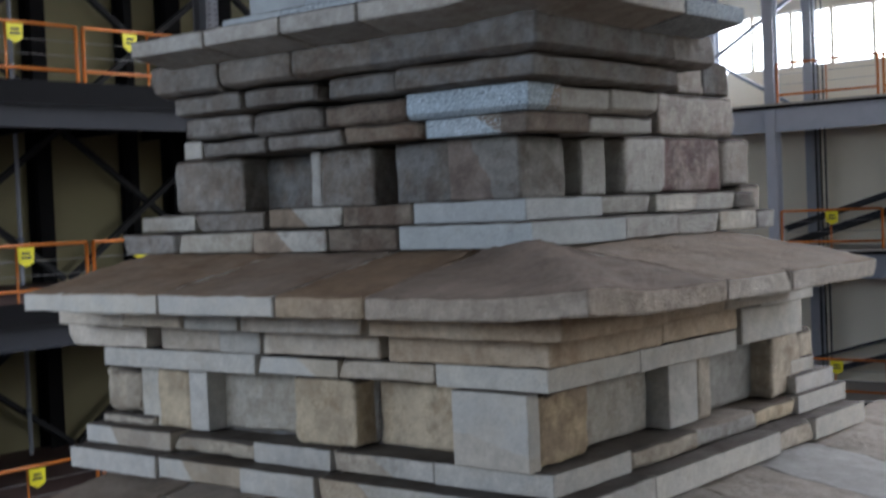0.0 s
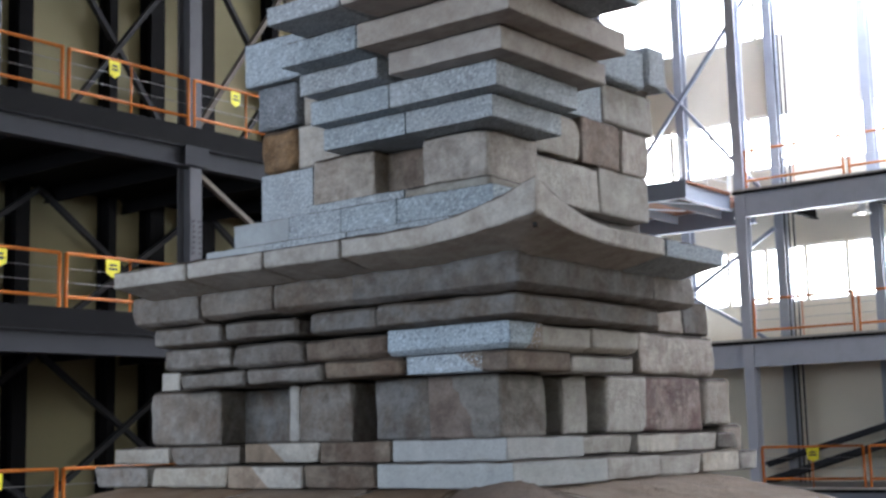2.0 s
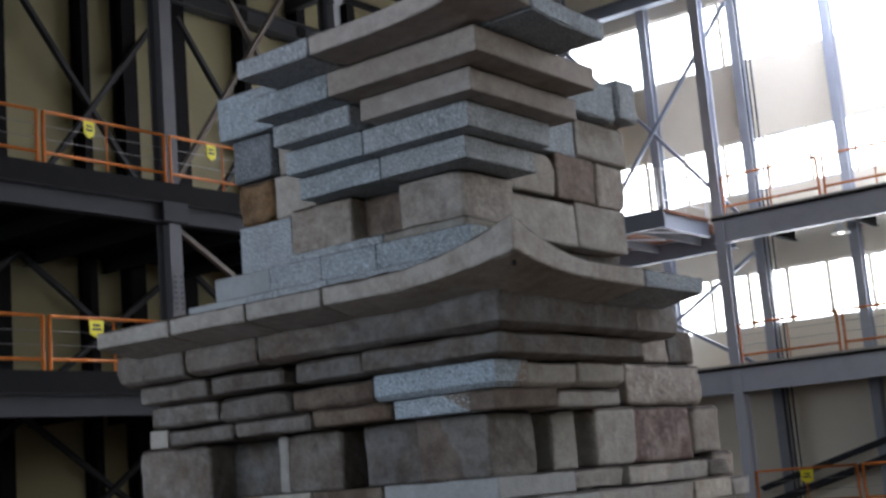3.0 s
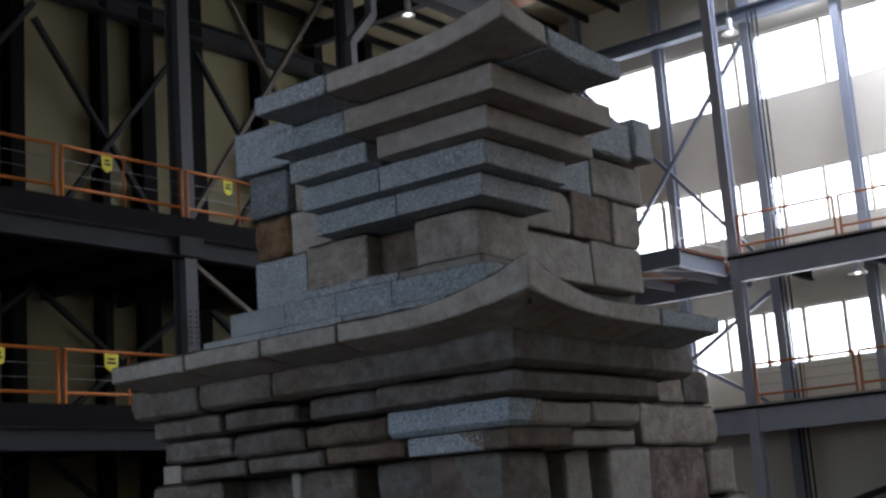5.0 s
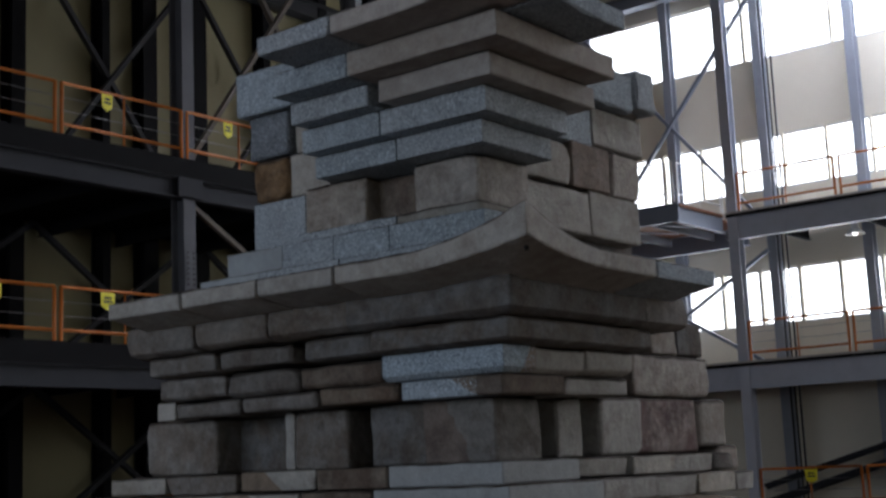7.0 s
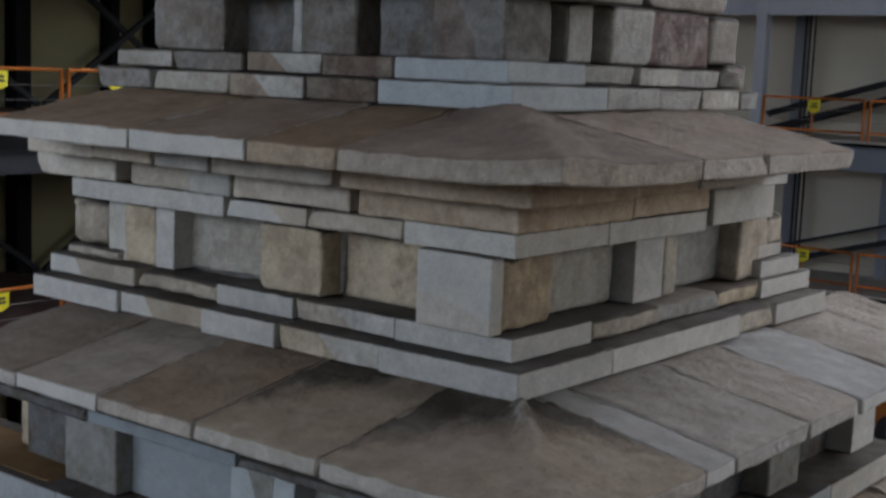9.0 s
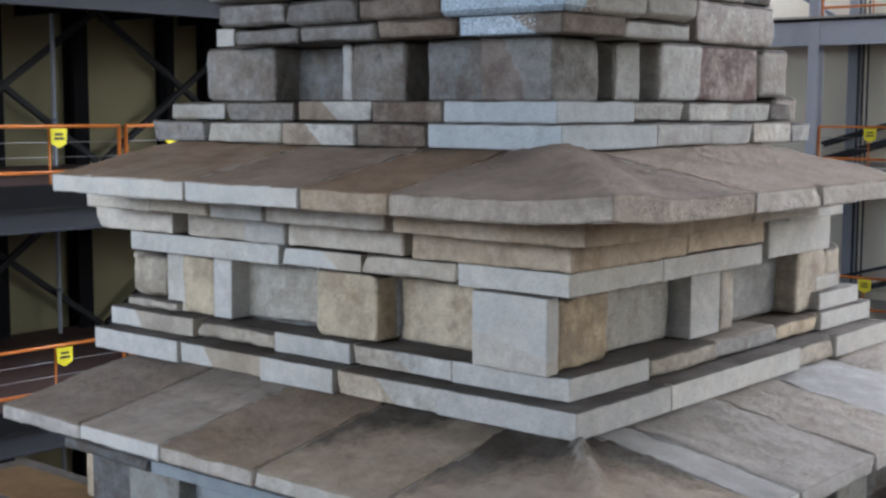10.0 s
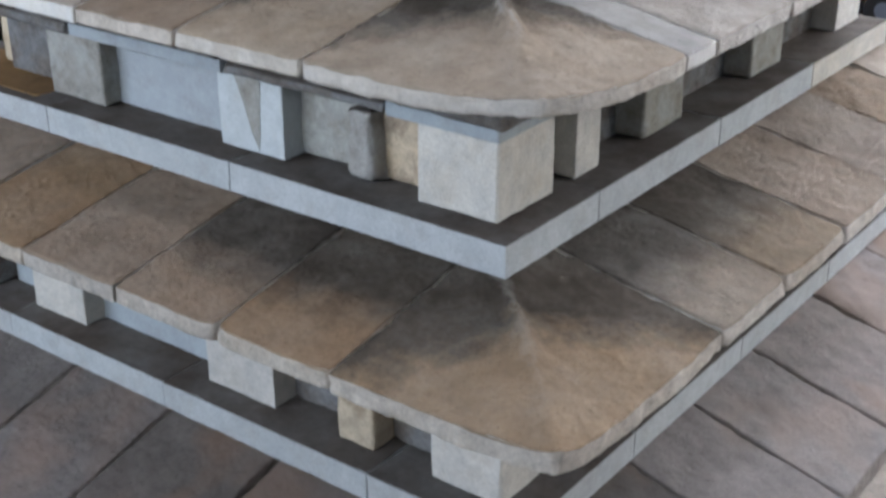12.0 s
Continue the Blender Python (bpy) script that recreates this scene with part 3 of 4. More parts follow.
def face_stone(name, parent, code, side, o, a, b, z0, z1, depth=0.4, r=None, amp=None, gap=0.005, **kw):
    """A stone of the front face (side f: y = -o, from x = a to b) or of the side face (side s: x = o, from y = a to b)."""
    wr, wa = WEAR.get(code, OLD)
    r, amp = r if r is not None else wr, amp if amp is not None else wa
    if side == "f":
        return stone(name, parent, code, a + gap, b - gap, -o, -o + depth, z0, z1, r, amp, **kw)
    return stone(name, parent, code, o - depth, o, a + gap, b - gap, z0, z1, r, amp, **kw)


def course(name, parent, z0, z1, o, xs, front, corner, ys=(), side="", o2=None, depth=0.42, tight=(), under=None, **kw):
    """One course of stones: the front joints xs up to the corner stone, then the side joints ys. Blank: no stone there."""
    o2 = o if o2 is None else o2
    rnd = random.Random(int(z0 * 1000))
    if under:
        tall, inset = under

        def slant(p, w):
            """Slopes the foot of the course inwards."""
            f = inset * max(0.0, 1.0 - (z1 - z0) * w / tall)
            return Vector((p.x - f * max(0.0, min(1.0, 1.0 - (o2 - p.x) / 0.35)), p.y + f * max(0.0, min(1.0, 1.0 - (p.y + o) / 0.35)), p.z))
        kw = {"warp": slant, "extra": (tall, tall + 0.008), **kw}
    for k, code in enumerate(front):
        if code == " ":
            continue
        g = 0.0008 if k in tight else (0.008 + rnd.random() * 0.012 if code not in "WUSDV" else 0.003)
        old = 0.0 if code in "WUSDV" else 1.0
        oo = o + old * rnd.uniform(-0.035, 0.015)
        face_stone(name, parent, code, "f", oo, xs[k], xs[k + 1], z0 + rnd.uniform(0, 0.004 + 0.012 * old), z1 - rnd.uniform(0, 0.005 + 0.016 * old), depth, gap=g, **kw)
    if corner:
        wr, wa = WEAR.get(corner, OLD)
        y1 = ys[0] if ys else 0.5
        wear = {"r": wr, "amp": wa, "chip": 0.0, **kw}
        stone(name, parent, corner, xs[len(front)] + 0.005, o2, -o, y1 - 0.005, z0 + 0.003, z1 - 0.003, **wear)
    for k, code in enumerate(side):
        if code == " ":
            continue
        old = 0.0 if code in "WUSDV" else 1.0
        oo = o2 + old * rnd.uniform(-0.035, 0.015)
        face_stone(name, parent, code, "s", oo, ys[k], ys[k + 1], z0 + rnd.uniform(0, 0.004 + 0.012 * old), z1 - rnd.uniform(0, 0.005 + 0.016 * old), depth, gap=0.005, **kw)


def core(name, parent, x0, o, y1, z0, z1):
    """Rubble core behind the dressed stones of a storey."""
    return stone(name, parent, "G", x0, o, -o, y1, z0, z1, 0.03, 0.01, step=0.5)


def roof(parent, o, o2, zb, zt, slope, inner, xs, front, corner, ys, side, lift=0.0, round_corner=0.0, tight=(), ridge=0.08, flare=0.0, fin=0.0, skew=0.0, swell=0.0, sag=0.0, rough=0.014, gap=0.014, edge=0.020):
    """A storey's roof: flat slabs whose tops rise inwards to a hip, with a corner slab that turns up a little."""
    def warp(p, w):
        dl, dr = p.y + o, o2 - p.x
        d = max(0.0, min(dl, dr))
        near = max(0.0, 1.0 - math.hypot(max(dl, 0), max(dr, 0)) / 1.1)
        up = lift * near * near
        k = min(1.0, 0.35 + d * 2.0)
        u = dl - dr - skew * (1.35 - 0.75 * min(1.0, d / 1.2))
        if skew:
            hip = ridge * k * (max(0.0, 1.0 - u / 0.26) if u > 0 else math.exp(-(u / 0.46) ** 2))
        else:
            hip = ridge * k * (0.75 * math.exp(-(u / 0.34) ** 2) + 0.25 * math.exp(-(u / 0.10) ** 2))
        if fin:
            wide = 0.05 + 0.16 * max(0.0, 1.15 - d)
            edge = max(0.0, min(1.0, (wide - abs(dl - dr)) / 0.05 + 0.5))
            hip += fin * edge * max(0.0, min(1.0, (d - 0.45) / 0.45)) * max(0.0, min(1.0, (1.24 - d) / 0.12))
        top = zt + slope * d + hip + up + swell * near * near
        q = Vector(p)
        low = zb + up - sag * min(1.0, d / 0.37)
        q.z = low + (top - low) * w
        if flare and near > 0:
            q.x, q.y = q.x + flare * near * near, q.y - flare * near * near
        if round_corner and dl < round_corner and dr < round_corner:
            c = Vector((o2 - round_corner, -o + round_corner))
            v = Vector((p.x, p.y)) - c
            m = max(abs(v.x), abs(v.y))
            if v.length > 1e-6:
                f = m / v.length
                f = 0.75 * f + 0.25
                q.x, q.y = c.x + v.x * f, c.y + v.y * f
        return q

    for k, code in enumerate(front):
        g = 0.001 if k in tight else gap
        stone("roof_slab", parent, code, xs[k] + g, xs[k + 1] - g, -o, -inner, zb, zt, edge, min(0.009, rough), step=0.06, warp=warp, chip=0.8)
    stone("roof_slab", parent, corner, xs[len(front)] + 0.010, o2, -o, ys[0] - 0.010, zb, zt, edge, rough, step=0.034, warp=warp, chip=0.0)
    for k, code in enumerate(side):
        stone("roof_slab", parent, code, inner - (o - o2), o2, ys[k] + gap, ys[k + 1] - gap, zb, zt, edge, min(0.009, rough), step=0.06, warp=warp, chip=0.8)


pagoda = empty("stone_pagoda", "partly ruined granite pagoda patched with old and new blocks", "pagoda")


def storey(z0, z1, x0, o, y1, label):
    ob = core("storey_core", pagoda, x0, o, y1, z0, z1)
    return tagged(ob, label)


# ---- first storey, below the view but for its roof ----
s1 = storey(0.55, 3.6, -6.6, 0.9, 7.0, "plain lower storey under the wide first roof")
stone("platform", pagoda, "L", -8.2, 2.6, -2.6, 8.0, 0.0, 0.55, 0.04, 0.01, step=0.6)
roof(s1, 2.2, 2.2, 3.50, 3.70, 0.262, 0.3, [-6.6, -5.3, -4.0, -2.75, -1.5, -0.2], "FFFFF", "F", [0.9, 2.0, 3.2, 4.6, 6.0, 7.2], "fffff", lift=0.08)

# ---- second storey ----
s2 = storey(3.9, 5.5, -6.4, 0.24, 6.6, "second storey on a single base course")
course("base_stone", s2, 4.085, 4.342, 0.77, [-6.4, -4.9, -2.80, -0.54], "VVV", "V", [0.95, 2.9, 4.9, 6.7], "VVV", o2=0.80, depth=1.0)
for a, b, c in ((-6.3, -5.45, "G"), (-4.83, -4.09, "W"), (-2.50, -1.72, "W"), (-1.04, -0.67, "B")):
    face_stone("pillar", s2, c, "f", 0.52, a, b, 4.345, 5.13, 0.5)
stone("pillar", s2, "W", -0.12, 0.52, -0.52, 0.10, 4.345, 5.13, 0.02, 0.006)
for a, b in ((0.85, 1.3), (2.2, 2.85), (3.9, 4.6), (5.6, 6.2)):
    face_stone("pillar", s2, "B", "s", 0.52, a, b, 4.345, 5.13, 0.5)
course("wall_panel", s2, 4.345, 5.13, 0.30, [-6.4, -5.4, -4.2, -2.6, -1.75, -0.7, -0.15], "GSSSGG", "", depth=0.25)
course("wall_panel", s2, 4.345, 5.13, 0.30, [0.2], "", "", [0.1, 0.9, 2.3, 3.9, 5.6, 6.6], "GSGGG", depth=0.25)
course("lintel", s2, 5.13, 5.26, 0.60, [-6.4, -4.4, -2.2, -0.3], "SWS", "W", [1.0, 2.6, 4.3, 6.3], "WGW", depth=0.6)
course("eave_support", s2, 5.26, 5.77, 0.66, [-6.4, -4.2, -2.1, -0.2], "GGG", "B", [1.1, 3.0, 5.0, 6.5], "GGG", depth=0.8)
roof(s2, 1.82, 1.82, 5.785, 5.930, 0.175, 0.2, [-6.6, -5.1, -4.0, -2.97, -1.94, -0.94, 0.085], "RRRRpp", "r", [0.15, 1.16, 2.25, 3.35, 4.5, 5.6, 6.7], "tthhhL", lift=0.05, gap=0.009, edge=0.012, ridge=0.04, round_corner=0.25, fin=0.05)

# ---- third storey ----
s3 = storey(6.0, 7.6, -5.4, 0.02, 6.2, "third storey with deep pillars under a round-cornered roof")
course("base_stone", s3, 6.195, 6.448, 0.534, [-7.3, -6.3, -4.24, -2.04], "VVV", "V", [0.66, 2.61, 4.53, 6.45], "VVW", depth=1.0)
stone("earth_layer", s3, "o", -7.1, -4.5, -0.42, 0.28, 6.43, 6.4515, 0.003, 0.0015, step=0.3)
for a, b, c, z in ((-4.47, -3.76, "A", 7.12), (-2.37, -1.68, "g", 7.12), (-1.09, -0.81, "l", 7.03)):
    face_stone("pillar", s3, c, "f", 0.281, a, b, 6.45, z, 0.5, **({"r": 0.05, "amp": 0.035, "step": 0.05} if c == "l" else {}))
stone("pillar", s3, "W", -0.39, 0.30, -0.30, 0.41, 6.45, 7.12, 0.02, 0.007)
for a, b, c in ((0.72, 1.07, "W"), (1.74, 2.41, "A"), (3.68, 4.36, "A"), (5.64, 6.26, "W")):
    face_stone("pillar", s3, c, "s", 0.281, a, b, 6.45, 7.12, 0.5)
mesh_part("inlay", [(-2.20, -0.288, 7.11), (-1.90, -0.288, 7.04), (-1.93, -0.288, 6.60), (-1.95, -0.288, 6.48), (-2.02, -0.288, 6.62), (-2.09, -0.288, 6.84), (-2.20, -0.20, 7.11), (-1.90, -0.20, 7.04), (-1.93, -0.20, 6.60), (-1.95, -0.20, 6.48), (-2.02, -0.20, 6.62), (-2.09, -0.20, 6.84)],
          [(5, 4, 3, 2, 1, 0)] + [(k, (k + 1) % 6, (k + 1) % 6 + 6, k + 6) for k in range(6)], STONE["A"], s3, "grey old stone wedge let into the white post", False)
course("wall_panel", s3, 6.45, 7.12, -0.05, [-5.62, -5.31, -4.89, -4.3], "BLB", "", depth=0.3)
course("wall_panel", s3, 6.45, 7.12, 0.10, [-3.8, -2.40, -1.70, -1.08, -0.38], "SSAN", "", depth=0.25)
course("wall_panel", s3, 6.45, 7.12, -0.05, [0.2], "", "", [0.4, 1.1, 2.5, 3.7, 5.2, 6.2], "GGSGS", depth=0.2)
course("lintel", s3, 7.05, 7.17, 0.34, [-5.35, -4.07, -2.26, -0.64], "GSG", "S", [0.60, 1.9, 3.4, 5.0, 6.2], "WWGG", o2=0.33, depth=0.6)
course("eave_support", s3, 7.17, 7.64, 0.42, [-4.7, -4.1, -2.2, -0.5], "GGG", "G", [0.6, 2.0, 3.6, 6.1], "GGG", depth=0.7)
roof(s3, 1.446, 1.446, 7.650, 7.768, 0.172, -0.1, [-4.53, -3.46, -2.50, -1.51, -0.373], "hZhq", "q", [0.05, 0.47, 1.63, 2.59, 3.7, 4.9, 6.0], "zjjzjj", lift=0.02, round_corner=0.95, tight=(1,), ridge=0.025, fin=0.085, gap=0.011, edge=0.014)
stone("rubble", s3, "W", 0.5, 1.35, 6.05, 6.9, 7.62, 7.95, 0.09, 0.03)

# ---- fourth storey ----
s4 = storey(7.9, 9.45, -4.9, -0.36, 4.6, "fourth storey on two base courses, beige and white blocks mixed")
course("base_stone", s4, 8.005, 8.200, 0.226, [-5.0, -3.83, -2.80, -1.99, -0.97], "WxWb", "W", [0.95, 2.99, 3.70, 4.80], "WBW", depth=0.8)
course("base_stone", s4, 8.200, 8.368, 0.028, [-5.02, -3.84, -2.84, -2.00, -0.99], "xBWb", "W", [0.97, 1.95, 3.01, 3.80, 4.86], "BLBW", depth=0.6)
face_stone("rubble", s4, "B", "f", -0.15, -4.98, -4.44, 8.45, 8.87, 0.4, r=0.07, amp=0.02, step=0.1)
face_stone("rubble", s4, "B", "f", -0.10, -4.95, -4.2, 8.37, 8.45, 0.4, r=0.018, amp=0.012)
face_stone("pillar", s4, "W", "f", -0.14, -4.42, -4.16, 8.37, 8.885, 0.4)
face_stone("pillar", s4, "B", "f", -0.12, -4.17, -3.76, 8.37, 8.885, 0.45, gap=0.001)
face_stone("pillar", s4, "W", "f", -0.12, -3.76, -3.53, 8.37, 8.885, 0.45, gap=0.001)
face_stone("pillar", s4, "B", "f", -0.10, -2.50, -1.83, 8.37, 8.89, 0.5, r=0.026, amp=0.013, step=0.06)
stone("pillar", s4, "v", -0.74, -0.10, -0.11, 0.03, 8.37, 8.90, 0.010, 0.005, chip=0.0)
stone("pillar", s4, "N", -0.60, -0.115, 0.035, 0.66, 8.37, 8.90, 0.05, 0.014, step=0.06)
face_stone("pillar", s4, "W", "s", -0.12, 1.79, 2.25, 8.37, 8.92, 0.45, gap=0.001)
face_stone("pillar", s4, "B", "s", -0.12, 2.25, 2.47, 8.37, 8.92, 0.45, gap=0.001)
face_stone("pillar", s4, "B", "s", -0.10, 3.55, 4.16, 8.37, 8.94, 0.5)
face_stone("rubble", s4, "B", "s", -0.14, 4.18, 4.56, 8.40, 8.92, 0.4, r=0.06, amp=0.015)
course("wall_panel", s4, 8.37, 8.89, -0.30, [-3.6, -2.45, -1.80, -0.70], "mLB", "", depth=0.2)
course("wall_panel", s4, 8.37, 8.92, -0.30, [-0.4], "", "", [0.5, 1.75, 2.4, 3.6], "mAl", depth=0.2)
course("base_stone", s4, 8.37, 8.53, -0.02, [0.0], "", "", [3.86, 4.70], "W", depth=0.5)
course("base_stone", s4, 8.53, 8.66, -0.10, [0.0], "", "", [3.95, 4.45], "W", depth=0.4)
course("lintel", s4, 8.890, 9.060, 0.0, [-4.75, -2.81, -1.92, -0.96], "Wwy", "W", [1.18, 2.71], "W", depth=0.55)
face_stone("lintel", s4, "W", "s", 0.05, 2.72, 3.89, 8.93, 9.25, 0.5)
course("corbel_stone", s4, 9.060, 9.270, 0.04, [-5.20, -4.08, -3.94, -3.18, -2.70, -1.45, -1.36], "y yWy ", "i", [1.45, 2.66], "i", depth=0.6, r=0.016, amp=0.009)
course("corbel_stone", s4, 9.275, 9.445, 0.38, [-4.90, -3.98, -3.20, -2.58, -1.31, -1.24], "yyWy ", "i", [0.95, 1.87, 2.98], "iy", depth=0.8, r=0.014, amp=0.008)
face_stone("corbel_stone", s4, "W", "s", 0.22, 2.72, 3.75, 9.25, 9.36, 0.6)
face_stone("corbel_stone", s4, "W", "s", 0.45, 1.90, 3.02, 9.36, 9.46, 0.7)
roof(s4, 0.95, 0.95, 9.455, 9.600, 0.19, -0.8, [-4.50, -2.80, -1.57, -0.75], "YYT", "T", [0.73, 1.71, 3.34], "hh", lift=0.05, ridge=0.075, skew=0.23, rough=0.009, edge=0.012)
face_stone("roof_slab", s4, "W", "f", 0.05, -4.95, -4.4, 9.50, 9.70, 0.6)

# ---- fifth storey ----
s5 = storey(9.7, 11.5, -4.2, -1.02, 4.2, "fifth storey with five stepped corbel courses")
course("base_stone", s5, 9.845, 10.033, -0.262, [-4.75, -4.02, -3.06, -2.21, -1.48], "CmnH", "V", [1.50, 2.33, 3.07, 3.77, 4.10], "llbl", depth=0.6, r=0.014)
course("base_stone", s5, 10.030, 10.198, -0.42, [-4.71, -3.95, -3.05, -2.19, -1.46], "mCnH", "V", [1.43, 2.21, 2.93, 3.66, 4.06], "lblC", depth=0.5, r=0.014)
face_stone("pillar", s5, "C", "f", -0.56, -4.35, -3.45, 10.190, 10.660, 0.5, gap=0.001)
face_stone("pillar", s5, "l", "f", -0.56, -2.66, -2.54, 10.190, 10.660, 0.5, gap=0.001)
face_stone("pillar", s5, "C", "f", -0.56, -2.54, -1.97, 10.190, 10.660, 0.5, gap=0.001)
face_stone("wall_panel", s5, "G", "f", -0.84, -3.5, -2.6, 10.190, 10.660, 0.2)
face_stone("wall_panel", s5, "G", "f", -0.62, -1.80, -1.23, 10.190, 10.660, 0.3)
stone("pillar", s5, "c", -1.23, -0.575, 0.57, 1.16, 10.190, 10.660, 0.02, 0.008)
face_stone("pillar", s5, "l", "s", -0.60, 1.41, 1.77, 10.20, 10.66, 0.4, r=0.018, amp=0.012)
face_stone("pillar", s5, "l", "s", -0.56, 1.99, 2.66, 10.20, 10.665, 0.4, r=0.035)
face_stone("rubble", s5, "P", "s", -0.62, 2.68, 3.76, 10.200, 10.675, 0.4, gap=0.003, r=0.03, amp=0.016)
face_stone("rubble", s5, "J", "s", -0.60, 3.77, 4.30, 10.25, 10.67, 0.4, r=0.045)
face_stone("rubble", s5, "J", "s", -0.58, 4.05, 4.48, 10.00, 10.25, 0.4, r=0.045)
face_stone("rubble", s5, "J", "s", -0.62, 2.66, 4.08, 10.685, 11.05, 0.4, r=0.04, amp=0.018)
face_stone("rubble", s5, "J", "s", -0.64, 3.05, 3.51, 11.06, 11.37, 0.4, r=0.018)
face_stone("rubble", s5, "G", "s", -0.64, 3.53, 4.00, 11.06, 11.36, 0.4, r=0.018)
course("corbel_stone", s5, 10.652, 10.805, -0.31, [-3.90, -3.68, -2.88, -2.05, -1.24, -0.55], "WCCHe", "H", [1.13, 2.06], "l", depth=0.6, tight=(0, 4))
course("corbel_stone", s5, 10.792, 10.990, -0.235, [-3.81, -2.97, -2.18, -1.33], "CCH", "u", [0.65, 1.32, 2.02], "ll", depth=0.6, under=(0.037, 0.05))
course("corbel_stone", s5, 10.988, 11.158, -0.07, [-3.72, -2.90, -2.08, -1.98, -1.28], "CC G", "G", [2.04], "", depth=0.7, under=(0.022, 0.08), r=0.026, amp=0.010)
course("corbel_stone", s5, 11.160, 11.425, 0.05, [-3.90, -3.06, -2.23, -1.41], "CCC", "G", [1.76, 2.46], "C", depth=0.8, under=(0.038, 0.08), r=0.020, amp=0.010)
roof(s5, 0.42, 0.42, 11.448, 11.572, 0.20, -0.8, [-3.64, -2.77, -1.94, -1.18], "lll", "l", [1.28, 2.22], "U", lift=0.10, ridge=0.03, flare=0.10, swell=0.09, sag=0.07, rough=0.006, edge=0.010)

# ---- sixth storey ----
s6 = storey(11.6, 13.3, -3.1, -0.96, 3.4, "top storey with white corbel courses and one wide roof slab")
course("base_stone", s6, 11.62, 11.80, -0.40, [-3.45, -2.74, -2.3, -1.86], "SUU", "U", [1.3], "", depth=0.5, tight=(0, 1, 2))
course("base_stone", s6, 11.80, 12.03, -0.58, [-3.30, -2.65, -2.08, -1.5], "SUU", "U", [1.40], "", depth=0.5, tight=(0, 1, 2))
course("rubble", s6, 12.03, 12.475, -0.80, [-3.19, -2.58], "U", "", depth=0.4)
course("base_stone", s6, 12.03, 12.12, -0.68, [-2.55, -1.5], "U", "A", [1.36], "", depth=0.5)
face_stone("pillar", s6, "J", "f", -0.74, -2.53, -1.85, 12.10, 12.50, 0.45)
face_stone("wall_panel", s6, "H", "f", -0.92, -1.9, -1.33, 12.10, 12.50, 0.2)
stone("pillar", s6, "J", -1.36, -0.74, 0.74, 1.43, 12.12, 12.498, 0.02, 0.008)
course("corbel_stone", s6, 12.500, 12.681, -0.521, [-2.20, -1.345], "U", "U", [1.445], "", depth=0.7)
course("corbel_stone", s6, 12.680, 12.875, -0.369, [-2.19, -1.375], "U", "U", [1.46], "", depth=0.7)
course("corbel_stone", s6, 12.874, 13.050, -0.194, [-2.14, -1.33, -1.23], "U ", "k", [1.60], "", depth=0.7, r=0.012, amp=0.005)
course("corbel_stone", s6, 13.049, 13.238, 0.039, [-2.12, -1.33], "U", "k", [1.53], "", depth=0.8, r=0.012, amp=0.005)
for a, b, z0, z1, c, o in ((-3.35, -2.62, 13.27, 13.66, "U", -0.76), (-3.23, -2.76, 12.87, 13.25, "D", -0.80), (-3.19, -2.78, 12.49, 12.85, "O", -0.80), (-2.77, -2.3, 12.48, 12.85, "m", -0.82), (-2.74, -2.2, 12.86, 13.26, "m", -0.86)):
    face_stone("rubble", s6, c, "f", o, a, b, z0, z1, 0.4, r=0.05 if c == "O" else 0.016, amp=0.014 if c == "O" else 0.006, chip=0.0)
for a, b, z0, z1, c in ((1.43, 2.43, 12.05, 12.42, "l"), (2.44, 3.30, 12.05, 12.45, "l"), (1.45, 2.17, 12.45, 12.80, "l"), (2.19, 2.82, 12.45, 12.86, "K"), (2.84, 3.33, 12.45, 12.85, "J"), (1.6, 2.54, 12.84, 13.21, "U"), (2.56, 3.42, 12.87, 13.22, "l"), (3.0, 3.4, 13.225, 13.5, "C")):
    face_stone("rubble", s6, c, "s", -0.80, a, b, z0, z1, 0.4, r=0.016, amp=0.011)
face_stone("rubble", s6, "U", "s", -0.70, 2.1, 3.13, 13.235, 13.575, 0.5, r=0.016, amp=0.008)
face_stone("rubble", s6, "U", "s", -0.66, 3.14, 3.50, 13.275, 13.66, 0.5, r=0.03, amp=0.014)
roof(s6, 0.42, 0.42, 13.242, 13.385, 0.03, -0.9, [-1.89, -1.15], "U", "k", [0.10, 1.07], "U", lift=0.12, ridge=0.02, rough=0.006, edge=0.010)

# ---- black plugs in the corner slabs, for the dark of small drilled holes ----
for x, y, z, owner, d in ((1.69, -1.63, 5.985, s2, Vector((0, 0, 1))), (0.40, -0.36, 11.492, s5, Vector((0.2, -0.2, -1)))):
    bm = bmesh.new()
    add_rod(bm, Vector((x, y, z)) - d.normalized() * 0.02, Vector((x, y, z)) + d.normalized() * 0.012, 0.016, 10)
    part("drill_hole", bm, BLACK, owner, "black plug standing in for a small drilled hole")

# ================= hall =================
def slab(name, x0, x1, y0, y1, z0, z1, material, label, category):
    return tagged(box(name, x0, x1, y0, y1, z0, z1, material), label, category, "", "structure")


slab("floor", HX0 - 0.3, HX1 + 0.3, HY0 - 0.3, HY1 + 0.3, -0.3, 0.0, CONCRETE, "worn reddish brown painted hall floor", "floor")
slab("ceiling", HX0 - 0.3, HX1 + 0.3, HY0 - 0.3, HY1 + 0.3, HZ, HZ + 0.25, CEILING, "cream sheet ceiling under dark roof beams", "ceiling")
slab("wall_west", HX0 - 0.25, HX0, HY0 - 0.3, HY1 + 0.3, 0, HZ, CREAM_DIM, "cream panel wall of the hall, dimmed in its colour", "wall")


